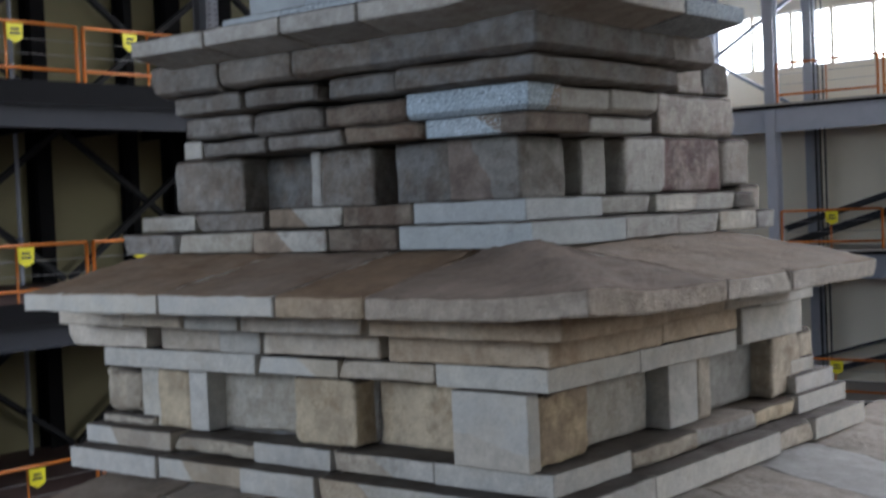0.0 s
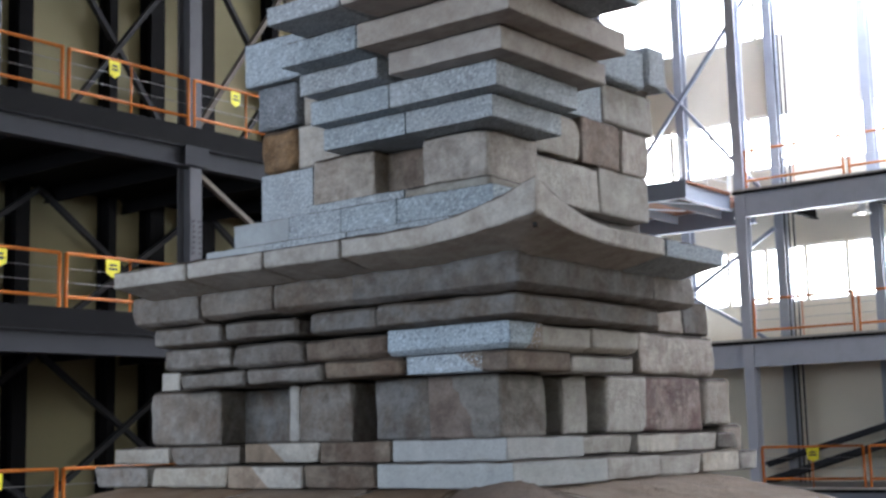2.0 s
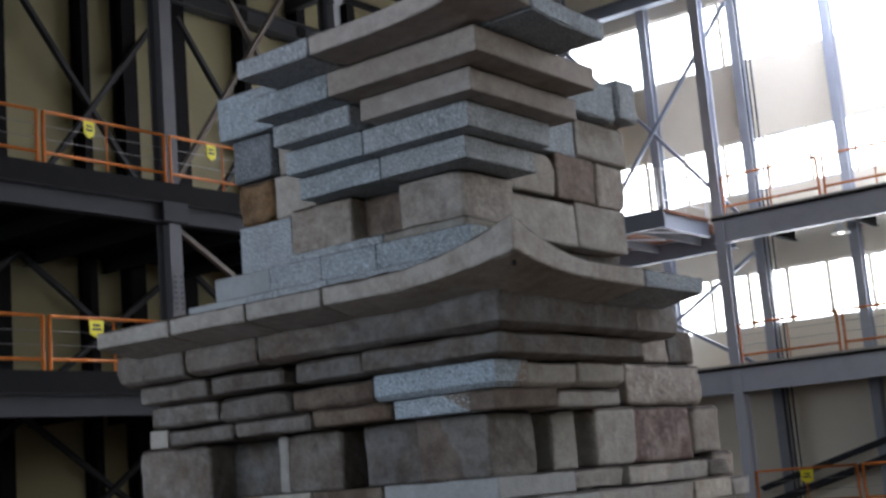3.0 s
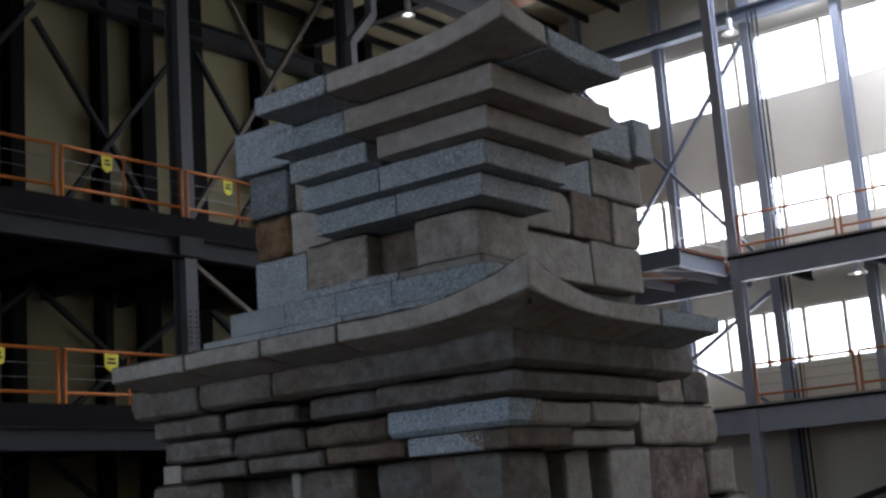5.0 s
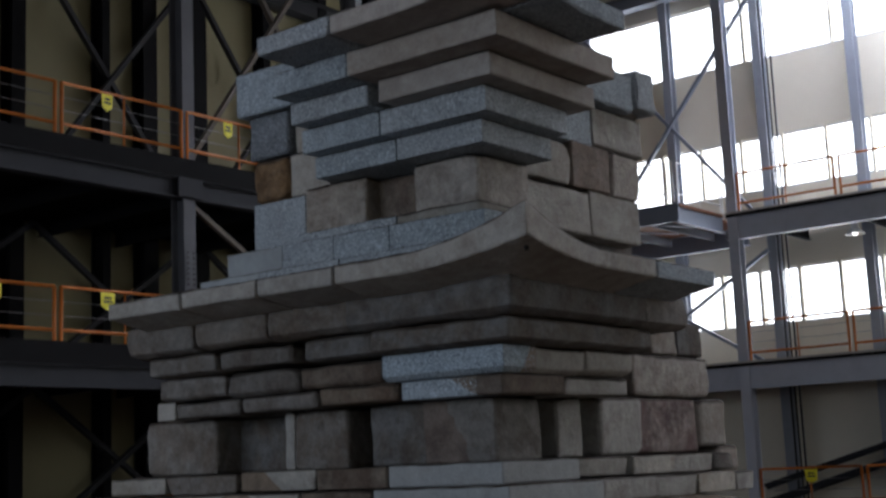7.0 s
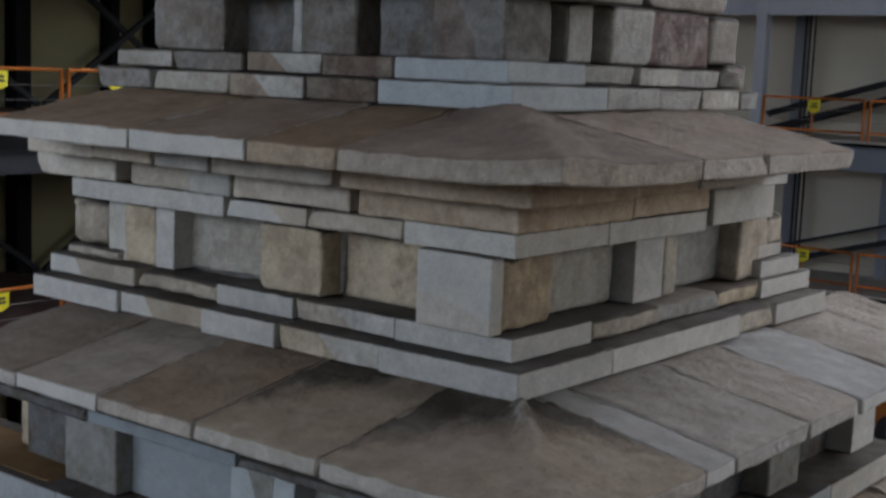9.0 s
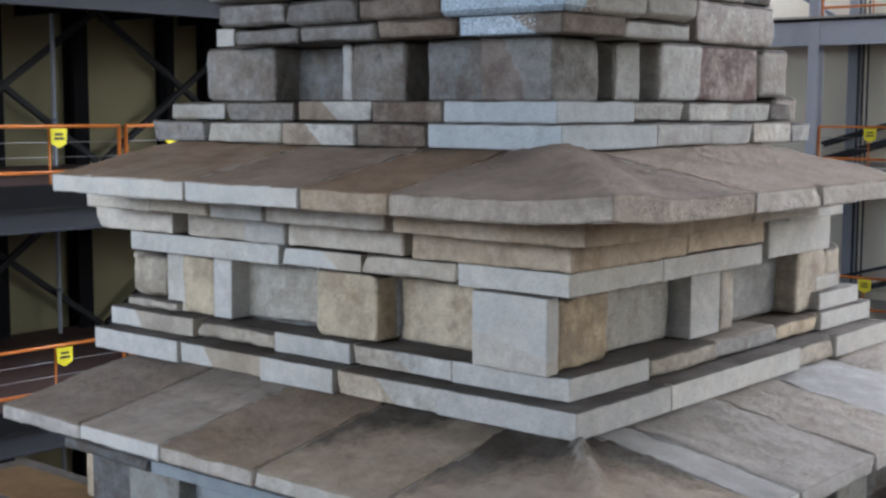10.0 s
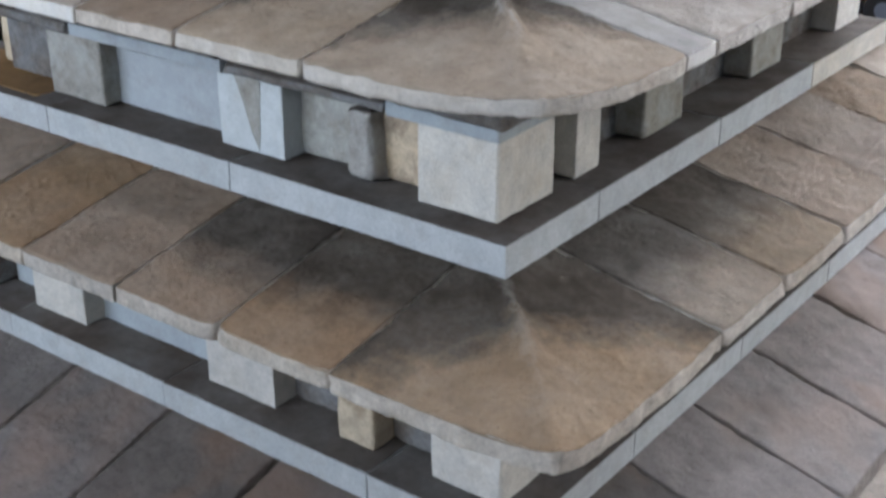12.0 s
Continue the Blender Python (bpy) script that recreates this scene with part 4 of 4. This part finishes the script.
def window_wall(name, label, along, plane, a0, a1, bands, thick=0.25, skin=CREAM):
    """A wall with rows of windows cut through: solid bands between the rows and piers between the windows."""
    root = empty(name, label, "wall", "", "structure")

    def put(p, q, z0, z1, nm, mat, d0=0.0, d1=thick):
        if along == "x":
            return box(nm, p, q, min(plane + d0, plane + d1), max(plane + d0, plane + d1), z0, z1, mat, root)
        return box(nm, min(plane + d0, plane + d1), max(plane + d0, plane + d1), p, q, z0, z1, mat, root)

    z = 0.0
    for z0, z1, wins in bands:
        put(a0, a1, z, z0, "wall_band", skin)
        p = a0
        for q0, q1 in wins:
            if q0 > p + 0.01:
                put(p, q0, z0, z1, "pier", skin)
            put(q0, q1, z0, z0 + 0.07, "window_frame", WHITE_FRAME, 0.05, 0.15)
            put(q0, q1, z1 - 0.07, z1, "window_frame", WHITE_FRAME, 0.05, 0.15)
            p = q1
        put(p, a1, z0, z1, "pier", skin)
        z = z1
    put(a0, a1, z, HZ, "wall_band", skin)
    return root


def row(a0, a1, w, gap):
    """Evenly spaced windows."""
    out, p = [], a0
    while p + w < a1:
        out.append((p, p + w))
        p += w + gap
    return out


# Openings made a little larger, so their shape takes in the glare.
far_bands = [(13.98, 15.72, row(-23.5, 23, 1.17, 0.11)), (18.15, 19.90, row(-23.4, 23, 1.30, 0.09)), (22.35, 24.55, row(-23.4, 23, 2.77, 0.10))]
window_wall("wall_north", "cream far wall with three bright rows of windows", "x", HY1, HX0, HX1, far_bands)
# Assumed windows in unseen walls, laid out round the lamps.
near_bands = [(7.0, 9.6, row(-20, -9, 2.6, 0.5)), (11.0, 14.0, row(-19, 23, 2.6, 0.5)), (15.5, 17.5, row(-19, 23, 2.6, 0.5)), (19.0, 22.0, row(-19, 23, 2.6, 0.5))]
window_wall("wall_south", "unseen near wall, dim to cut bounce, with assumed windows", "x", HY0, HX0, HX1, near_bands, -0.25, WALL_DIM)
window_wall("wall_east", "unseen side wall, dim to cut bounce, with assumed windows", "y", HX1, HY0, HY1, [(z0, z1, row(-15, 30, 2.6, 0.5)) for z0, z1, _ in near_bands[1:]], 0.25, WALL_DIM)
tagged(box("backdrop", HX0 - 2, HX1 + 2, HY1 + 2.0, HY1 + 2.1, 6, HZ + 2, SKYGLOW), "overexposed white sky outside the windows", "sky", "", "structure")


# Glowing strip added out of view, to go with the far wall's lamp.
tagged(box("skylight", -10, 22, 27.1, 30.1, HZ - 0.03, HZ - 0.01, SKYGLOW), "added glowing roof strip, out of view, brightening the far wall", "skylight", "", "structure")


def column(x, y, z1, wide, deep, axis, material, label):
    """A steel H column from the floor up, with a base plate."""
    ob = empty("steel_column", label, "column", "hall columns")
    ob.location = (x, y, 0)
    bm = bmesh.new()
    up = (1, 0, 0) if axis == "x" else (0, 1, 0)
    add_h(bm, (0, 0, 0.03), (0, 0, z1), wide, deep, up, 0.03, 0.04)
    part("shaft", bm, material, ob)
    bm = bmesh.new()
    add_box(bm, -wide * 0.8, wide * 0.8, -deep * 0.8, deep * 0.8, 0, 0.03)
    part("base_plate", bm, material, ob)
    return ob


def splice(parent, face, z):
    """A bolted joint plate on a column's flange."""
    plate = box("splice_plate", face, face + 0.014, -0.15, 0.15, z, z + 0.84, STEEL_WEST, parent, "grey bolted splice plate")
    for dy in (-0.085, 0.085):
        for k in range(7):
            bm = bmesh.new()
            zz = z + 0.07 + k * 0.117
            add_rod(bm, (face + 0.012, dy, zz), (face + 0.045, dy, zz), 0.024, 6)
            part("bolt", bm, STEEL_DARK, plate)


# Columns in the plane of the walkways' fronts
for y in (12.1, 17.9, 23.7):
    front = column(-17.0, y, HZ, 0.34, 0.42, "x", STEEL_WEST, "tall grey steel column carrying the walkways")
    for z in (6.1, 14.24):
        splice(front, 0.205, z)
for x in (-11.1, -1.1, 8.9, 18.9):
    column(x, 27.5, HZ, 0.30, 0.36, "y", STEEL_GLARE, "tall grey steel column in front of the windows")
# Columns against the walls
for y, wide in ((2.2, 0.42), (4.8, 0.42), (7.5, 0.42), (10.1, 0.42), (12.5, 0.42), (15.3, 0.26), (16.85, 0.5), (18.75, 0.5), (21.55, 0.3), (24.2, 0.4), (26.8, 0.4), (29.4, 0.4)):
    column(-24.0, y, HZ, wide, 0.5, "x", BEAM_UNLIT, "steel wall column blackened as unlit, beside cream panels")
# Wall columns lightened too, taking the window glare into their paint.
for x in (-17.6, -14.5, -11.35, -8.4, -5.2, -1.9, 1.4, 4.7, 8.0):
    column(x, 30.7, HZ, 0.28, 0.36, "y", STEEL_LIGHT, "grey steel wall column between windows")


def brace(name, pts, wide, material, label):
    """Crossed flat bars with a gusset plate."""
    ob = empty(name, label, "bracing", "cross bracing")
    for a, b in pts:
        bm = bmesh.new()
        add_bar(bm, a, b, wide, wide * 0.8)
        part("brace_bar", bm, material, ob)
    return ob


for y0 in (2.2, 7.5, 12.9, 18.6):
    for z0, z1 in ((17.6, 24.5), (13.0, 16.8), (8.8, 12.6), (4.6, 8.4)):
        if y0 == 12.9 and z0 == 17.6:
            brace("cross_brace", [((-23.75, 13.0, 24.15), (-23.75, 18.3, 17.42)), ((-23.62, 13.0, 18.1), (-23.62, 18.3, 24.8))], 0.17, STEEL_DARK, "crossed dark steel bracing bars on the cream wall")
            continue
        brace("cross_brace", [((-23.75, y0 + 0.1, z1), (-23.75, y0 + 5.4, z0)), ((-23.62, y0 + 0.1, z0), (-23.62, y0 + 5.4, z1))], 0.17, STEEL_DARK, "crossed dark steel bracing bars on the cream wall")
for z0, z1 in ((17.1, 24.9), (12.95, 16.2)):
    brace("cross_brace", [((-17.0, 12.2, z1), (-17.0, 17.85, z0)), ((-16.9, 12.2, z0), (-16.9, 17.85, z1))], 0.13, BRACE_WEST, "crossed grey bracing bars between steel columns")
for z0, z1 in ((17.0, 24.2), (12.6, 16.2)):
    brace("cross_brace", [((-17.4, 30.4, z1), (-11.4, 30.4, z0)), ((-17.4, 30.32, z0), (-11.4, 30.32, z1))], 0.13, STEEL, "crossed grey bracing bars in front of windows")
for z in (25.2,):
    bm = bmesh.new()
    add_h(bm, (-23.8, -15.9, z), (-23.8, 30.9, z), 0.5, 0.55, (0, 0, 1))
    tagged(part("wall_beam", bm, STEEL_DARK), "dark steel beam along the cream wall", "beam", "hall beams")
bm = bmesh.new()
add_h(bm, (-24.2, 30.45, 25.1), (23.9, 30.45, 25.1), 0.4, 0.45, (0, 0, 1))
tagged(part("wall_beam", bm, STEEL), "grey steel beam above the top windows", "beam", "hall beams")


def sign(place, along, w=0.18):
    """A small yellow notice hung on a rail, pointed below, with unreadable print."""
    ob = empty("warning_sign", "small yellow warning notice hanging on an orange handrail", "sign", "yellow notices")
    h = 0.37
    me = [(-w, 0, 0), (w, 0, 0), (w * 0.92, 0, -h * 0.78), (0, 0, -h), (-w * 0.92, 0, -h * 0.78)]
    vs = [Vector(p) for p in me] + [Vector(p) + Vector((0, 0.012, 0)) for p in me]
    fs = [(0, 1, 2, 3, 4), (9, 8, 7, 6, 5)] + [(k, k + 5, (k + 1) % 5 + 5, (k + 1) % 5) for k in range(5)]
    mesh_part("plate", vs, fs, YELLOW, ob, "", False)
    for z, ww in ((-0.11, w * 0.5), (-0.19, w * 0.62)):
        bm = bmesh.new()
        add_box(bm, -ww, ww, -0.006, -0.002, z - 0.022, z + 0.022)
        part("print_bar", bm, BLACK, ob)
    ob.matrix_basis = pose(*place, 0, 0, 90 if along == "y" else 0)
    return ob


def railing(along, plane, a0, a1, z, bay, first, paint=None, thick=1.0):
    """Orange handrail with double posts at each bay, a foot rail and wires."""
    paint = paint or ORANGE

    def at(a, dz):
        return (a, plane, z + dz) if along == "x" else (plane, a, z + dz)
    p = first
    while p < a1 - 0.05:
        q = min(p + bay, a1)
        ob = empty("railing", "orange steel handrail panel with wires on the walkway edge" if paint is ORANGE else "thin pale steel handrail panel on the landing edge", "railing", "walkway railings")
        for dz, nm in ((1.08, "top_rail"), (0.22, "foot_rail")):
            bm = bmesh.new()
            add_rod(bm, at(p + 0.08, dz), at(q - 0.08, dz), 0.035 * thick)
            part(nm, bm, paint, ob)
        for a, r in ((p + 0.08, 0.04), ((p + q) / 2, 0.022), (q - 0.08, 0.04)):
            bm = bmesh.new()
            add_rod(bm, at(a, 0), at(a, 1.08), r * thick)
            part("post", bm, paint, ob)
        for dz in (0.5, 0.78):
            bm = bmesh.new()
            add_rod(bm, at(p + 0.08, dz), at(q - 0.08, dz), 0.008, 5)
            part("wire", bm, WIRE, ob)
        p = q


def walkway(along, x0, x1, y0, y1, z, label, floor_skin):
    """A steel walkway: thin deck on edge beams with cross joists."""
    ob = empty("walkway", label, "walkway", "walkways")
    box("deck", x0, x1, y0, y1, z - 0.06, z, floor_skin, ob)
    # Soffit, fascia and joists are painted black in place of shade.
    box("soffit", x0, x1 - 0.02, y0, y1 - 0.02, z - 0.15, z - 0.06, BEAM_UNLIT, ob)
    bm = bmesh.new()
    if along == "y":
        add_h(bm, (x1 - 0.15, y0, z - 0.67), (x1 - 0.15, y1, z - 0.67), 0.28, 0.46, (0, 0, 1))
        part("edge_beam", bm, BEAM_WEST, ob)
        box("fascia", x1 - 0.02, x1 + 0.01, y0, y1, z - 0.44, z - 0.002, BEAM_UNLIT, ob)
        a = y0 + 1.0
        while a < y1:
            bm = bmesh.new()
            add_h(bm, (x0, a, z - 0.35), (x1 - 0.3, a, z - 0.35), 0.14, 0.38, (0, 0, 1))
            part("joist", bm, BEAM_UNLIT, ob)
            a += 2.5
    else:
        add_h(bm, (x0, y0 + 0.15, z - 0.46), (x1, y0 + 0.15, z - 0.46), 0.28, 0.66, (0, 0, 1))
        part("edge_beam", bm, STEEL_GLARE if z > 12 else STEEL, ob)
        a = x0 + 1.0
        while a < x1:
            bm = bmesh.new()
            add_h(bm, (a, y0 + 0.3, z - 0.35), (a, y1, z - 0.35), 0.14, 0.38, (0, 0, 1))
            part("joist", bm, BEAM_UNLIT, ob)
            a += 2.5
    return ob


def lathe(bm, profile, n=20):
    """Turns a profile of (radius, height) round the z axis."""
    rings = [[bm.verts.new((r * math.cos(2 * math.pi * k / n), r * math.sin(2 * math.pi * k / n), z)) for k in range(n)] for r, z in profile]
    for a, b in zip(rings, rings[1:]):
        for k in range(n):
            bm.faces.new((a[k], a[(k + 1) % n], b[(k + 1) % n], b[k])).smooth = True


def high_bay(x, y, z, drop, size, label):
    """A bell-shaped high-bay lamp on a hanging rod."""
    ob = empty("high_bay_lamp", label, "lamp", "high-bay lamps")
    ob.location = (x, y, z)
    bm = bmesh.new()
    lathe(bm, [(0.02, 0.5), (0.09, 0.48), (0.1, 0.28), (0.16 * size, 0.2), (0.5 * size, 0.0), (0.48 * size, 0.0), (0.15 * size, 0.18)])
    part("shade", bm, WHITE_FRAME, ob)
    bm = bmesh.new()
    add_rod(bm, (0, 0, 0.48), (0, 0, 0.5 + drop), 0.02)
    part("hanging_rod", bm, STEEL_DARK, ob)
    bm = bmesh.new()
    bmesh.ops.create_uvsphere(bm, u_segments=12, v_segments=8, radius=0.1)
    for v in bm.verts:
        v.co.z += 0.08
    part("bulb", bm, LAMPGLOW, ob)
    return ob


for lx, ly in LAMPS:
    high_bay(lx, ly, 24.75, HZ - 25.25, 1.6, "large white high-bay lamp, added out of view to light the roofs")
high_bay(-18.25, 22.25, 25.0, HZ - 25.5, 0.42, "small lit lamp hanging under the hall roof")
high_bay(-8.02, 28.5, 16.0, 0.45, 0.55, "small white lamp hanging under the walkway")
high_bay(-10.9, 28.5, 23.85, HZ - 24.35, 0.55, "white bell lamp hanging before the windows")

for z in (4.55, 8.72, 12.92, 17.1):
    walkway("y", -24.25, -16.75, -15, 27, z, "steel walkway with dark deck along the panel wall", DECK)
    railing("y", -16.80, -10, 26, z, 3.3, -7.83)
    for y in (3.7, 7.2, 9.85, 13.25, 17.2):
        if y != 7.2 or z < 17:
            sign((-16.75, y, z + 1.04), "y", 0.14 if z > 17 else 0.18)
for z in (4.55, 8.62, 12.70, 16.95):
    walkway("x", -16.7 if z < 16 else -11.3, 23, 27.3, 30.9, z, "grey steel walkway below bright windows", DECK_BOUNCE)
    railing("x", 27.35, -11, 22, z, 3.0, -10.95)
    for x in (-9.4, -6.6, -3.6):
        if z < 10:
            sign((x, 27.3, z + 1.04), "x")

# ---- landing that joins the two walkways ----
LAND = (-16.75, -11.25, 24.25, 27.30, 16.92)
landing = empty("walkway_landing", "blue-grey steel landing with slatted floor joining two walkways", "landing", "walkways")
lx0, lx1, ly0, ly1, lz = LAND
for name, a, b in (("end_beam", (lx0, ly0 + 0.14, lz - 0.30), (lx1, ly0 + 0.14, lz - 0.30)), ("side_beam", (lx1 - 0.14, ly0 + 0.28, lz - 0.30), (lx1 - 0.14, ly1, lz - 0.30))):
    bm = bmesh.new()
    add_h(bm, a, b, 0.13, 0.50, (0, 0, 1))
    part(name, bm, STEEL, landing)
for x in (-12.65, -14.1, -15.5):
    bm = bmesh.new()
    add_h(bm, (x, ly0 + 0.28, lz - 0.26), (x, 29.3, lz - 0.26), 0.06, 0.26, (0, 0, 1), 0.015, 0.02)
    part("joist", bm, STEEL_WEST, landing)
bm = bmesh.new()
add_h(bm, (lx0, 29.45, lz - 0.36), (-11.6, 29.45, lz - 0.36), 0.26, 0.56, (0, 0, 1))
part("back_beam", bm, STEEL, landing)
GRATING = paint_mat("rusty_brown_grating", (0.24, 0.105, 0.06), 0.7, 0.0, 0.3, 4)
y = ly0 + 0.30
while y < 29.2:
    bm = bmesh.new()
    add_box(bm, lx0, (lx1 if y < 27.1 else -11.6) - 0.02, y, y + 0.11, lz - 0.12, lz - 0.04)
    part("slat", bm, GRATING, landing)
    y += 0.19
for a, b in (((-12.65, ly0 + 0.4, lz - 0.42), (-11.5, 27.0, lz - 0.42)), ((-12.65, 27.0, lz - 0.42), (-14.1, ly0 + 0.4, lz - 0.42))):
    bm = bmesh.new()
    add_bar(bm, a, b, 0.05, 0.03)
    part("tie_bar", bm, STEEL_GLARE, landing)
railing("x", ly0 + 0.06, lx0, lx1, lz, 2.6, lx0 + 0.1, WHITE_FRAME, 0.6)
railing("y", lx1 - 0.06, ly0, ly1, lz, 2.7, ly0 + 0.2, WHITE_FRAME, 0.6)


# ---- gussets where walkways meet the front columns ----
for z in (8.72, 12.92, 17.1):
    bm = bmesh.new()
    add_box(bm, -16.74, -16.70, 11.72, 12.42, z - 0.88, z - 0.44, 0.008)
    tagged(part("gusset_plate", bm, BEAM_WEST), "dark steel gusset plate where walkway meets column", "plate", "gusset plates")

# ---- light pipe on the panel wall ----
for y in (7.4, 11.53):
    pipe = empty("wall_pipe", "thin pale downpipe with clips on the panel wall", "pipe", "wall pipes")
    bm = bmesh.new()
    add_rod(bm, (-23.5, y, 0.05), (-23.5, y, 24.5), 0.055)
    part("pipe_run", bm, STEEL_LIGHT, pipe)
    for z in (5.6, 9.8, 14.0, 18.3, 22.0):
        bm = bmesh.new()
        add_rod(bm, (-23.5, y, z), (-23.5, y, z + 0.09), 0.085)
        part("clip", bm, STEEL, pipe)

# ---- cable pipes beside a far column ----
for x in (-10.98, -10.84, -10.70):
    conduit = empty("conduit", "slim dark cable conduit running down beside a window", "conduit", "conduits")
    bm = bmesh.new()
    add_rod(bm, (x, 30.1, 0.05), (x, 30.1, 25.0), 0.03)
    part("pipe_run", bm, STEEL_DARK, conduit)
    bm = bmesh.new()
    add_box(bm, x - 0.05, x + 0.05, 30.05, 30.15, 18.5, 18.56)
    part("clip", bm, STEEL_LIGHT, conduit)

# ---- stairs between the far walkways ----
def stair(x0, z0, x1, z1, y0, y1):
    ob = empty("steel_stair", "dark steel stair flight between two walkways", "stairs", "stairs")
    for y in (y0, y1):
        bm = bmesh.new()
        add_bar(bm, (x0, y, z0), (x1, y, z1), 0.05, 0.15)
        part("stringer", bm, BEAM_WEST, ob)
        bm = bmesh.new()
        add_bar(bm, (x0, y, z0 + 0.48), (x1, y, z1 + 0.48), 0.06, 0.09)
        part("handrail", bm, BEAM_WEST, ob)
    n = 20
    for k in range(n):
        f = (k + 0.5) / n
        x, z = x0 + (x1 - x0) * f, z0 + (z1 - z0) * f
        bm = bmesh.new()
        add_box(bm, x - 0.14, x + 0.14, y0 + 0.03, y1 - 0.03, z, z + 0.03)
        part("tread", bm, STEEL_DARK, ob)


stair(-12.1, 8.62, 1.6, 12.60, 29.5, 30.4)
stair(-12.1, 4.55, 1.6, 8.50, 29.5, 30.4)

# ---- crane girder, trolley and duct under the roof ----
crane = empty("overhead_crane", "grey overhead crane girder with an orange trolley", "crane")
bm = bmesh.new()
add_h(bm, (-14.2, 8.0, 23.4), (-14.2, 22.0, 23.4), 0.45, 0.8, (0, 0, 1))
part("girder", bm, STEEL_WEST, crane)
box("trolley", -15.0, -13.4, 18.5, 21.8, 23.802, 24.5, ORANGE, crane, "orange crane trolley", 0.05)
duct = empty("cable_duct", "pale grey bent cable duct hanging below the roof", "duct")
for a, b in (((-14, 15.45, 26.998), (-14, 15.45, 21.9)), ((-14, 15.45, 21.9), (-14, 14.66, 21.05)), ((-14, 14.66, 21.05), (-14, 14.66, 20.2))):
    bm = bmesh.new()
    add_bar(bm, a, b, 0.2, 0.2, (1, 0, 0))
    part("duct_run", bm, STEEL_DUCT, duct)
for y in (-12, -6, 0, 6, 12, 18, 24):
    bm = bmesh.new()
    add_h(bm, (HX0 + 0.1, y, 26.38), (HX1 - 0.1, y, 26.38), 0.3, 0.7, (0, 0, 1))
    tagged(part("roof_rafter", bm, STEEL_DARK), "dark steel rafter under the roof sheets", "beam", "roof rafters")
for k in range(38):
    bm = bmesh.new()
    x = -23.4 + k * 1.25
    add_bar(bm, (x, HY0 + 0.1, 26.8), (x, HY1 - 0.1, 26.8), 0.10, 0.22)
    tagged(part("roof_purlin", bm, BEAM_UNLIT), "thin dark purlin under the roof sheets", "beam", "roof purlins")


# ---- orange machine on the floor by the far wall ----
machine = empty("loader_machine", "orange loader machine with dark tyres on the hall floor", "machine")
bm = bmesh.new()
add_box(bm, -7.9, -4.2, 28.9, 30.4, 0.75, 1.25, 0.05)
part("chassis", bm, RUST, machine)
bm = bmesh.new()
add_box(bm, -6.3, -4.4, 29.0, 30.3, 1.25, 2.1, 0.12)
part("hood", bm, RUST, machine)
bm = bmesh.new()
add_bar(bm, (-7.8, 29.1, 1.1), (-6.2, 29.1, 1.95), 0.16, 0.22)
part("lift_arm", bm, RUST, machine)
for x in (-7.0, -5.0):
    for y in (28.85, 30.2):
        bm = bmesh.new()
        add_rod(bm, (x, y, 0.56), (x, y + 0.3, 0.56), 0.56, 20)
        tyre = part("wheel", bm, BLACK, machine, "black rubber tyre")
        bm = bmesh.new()
        add_rod(bm, (x, y - 0.02, 0.56), (x, y + 0.02, 0.56), 0.24, 14)
        part("rim", bm, STEEL, tyre)
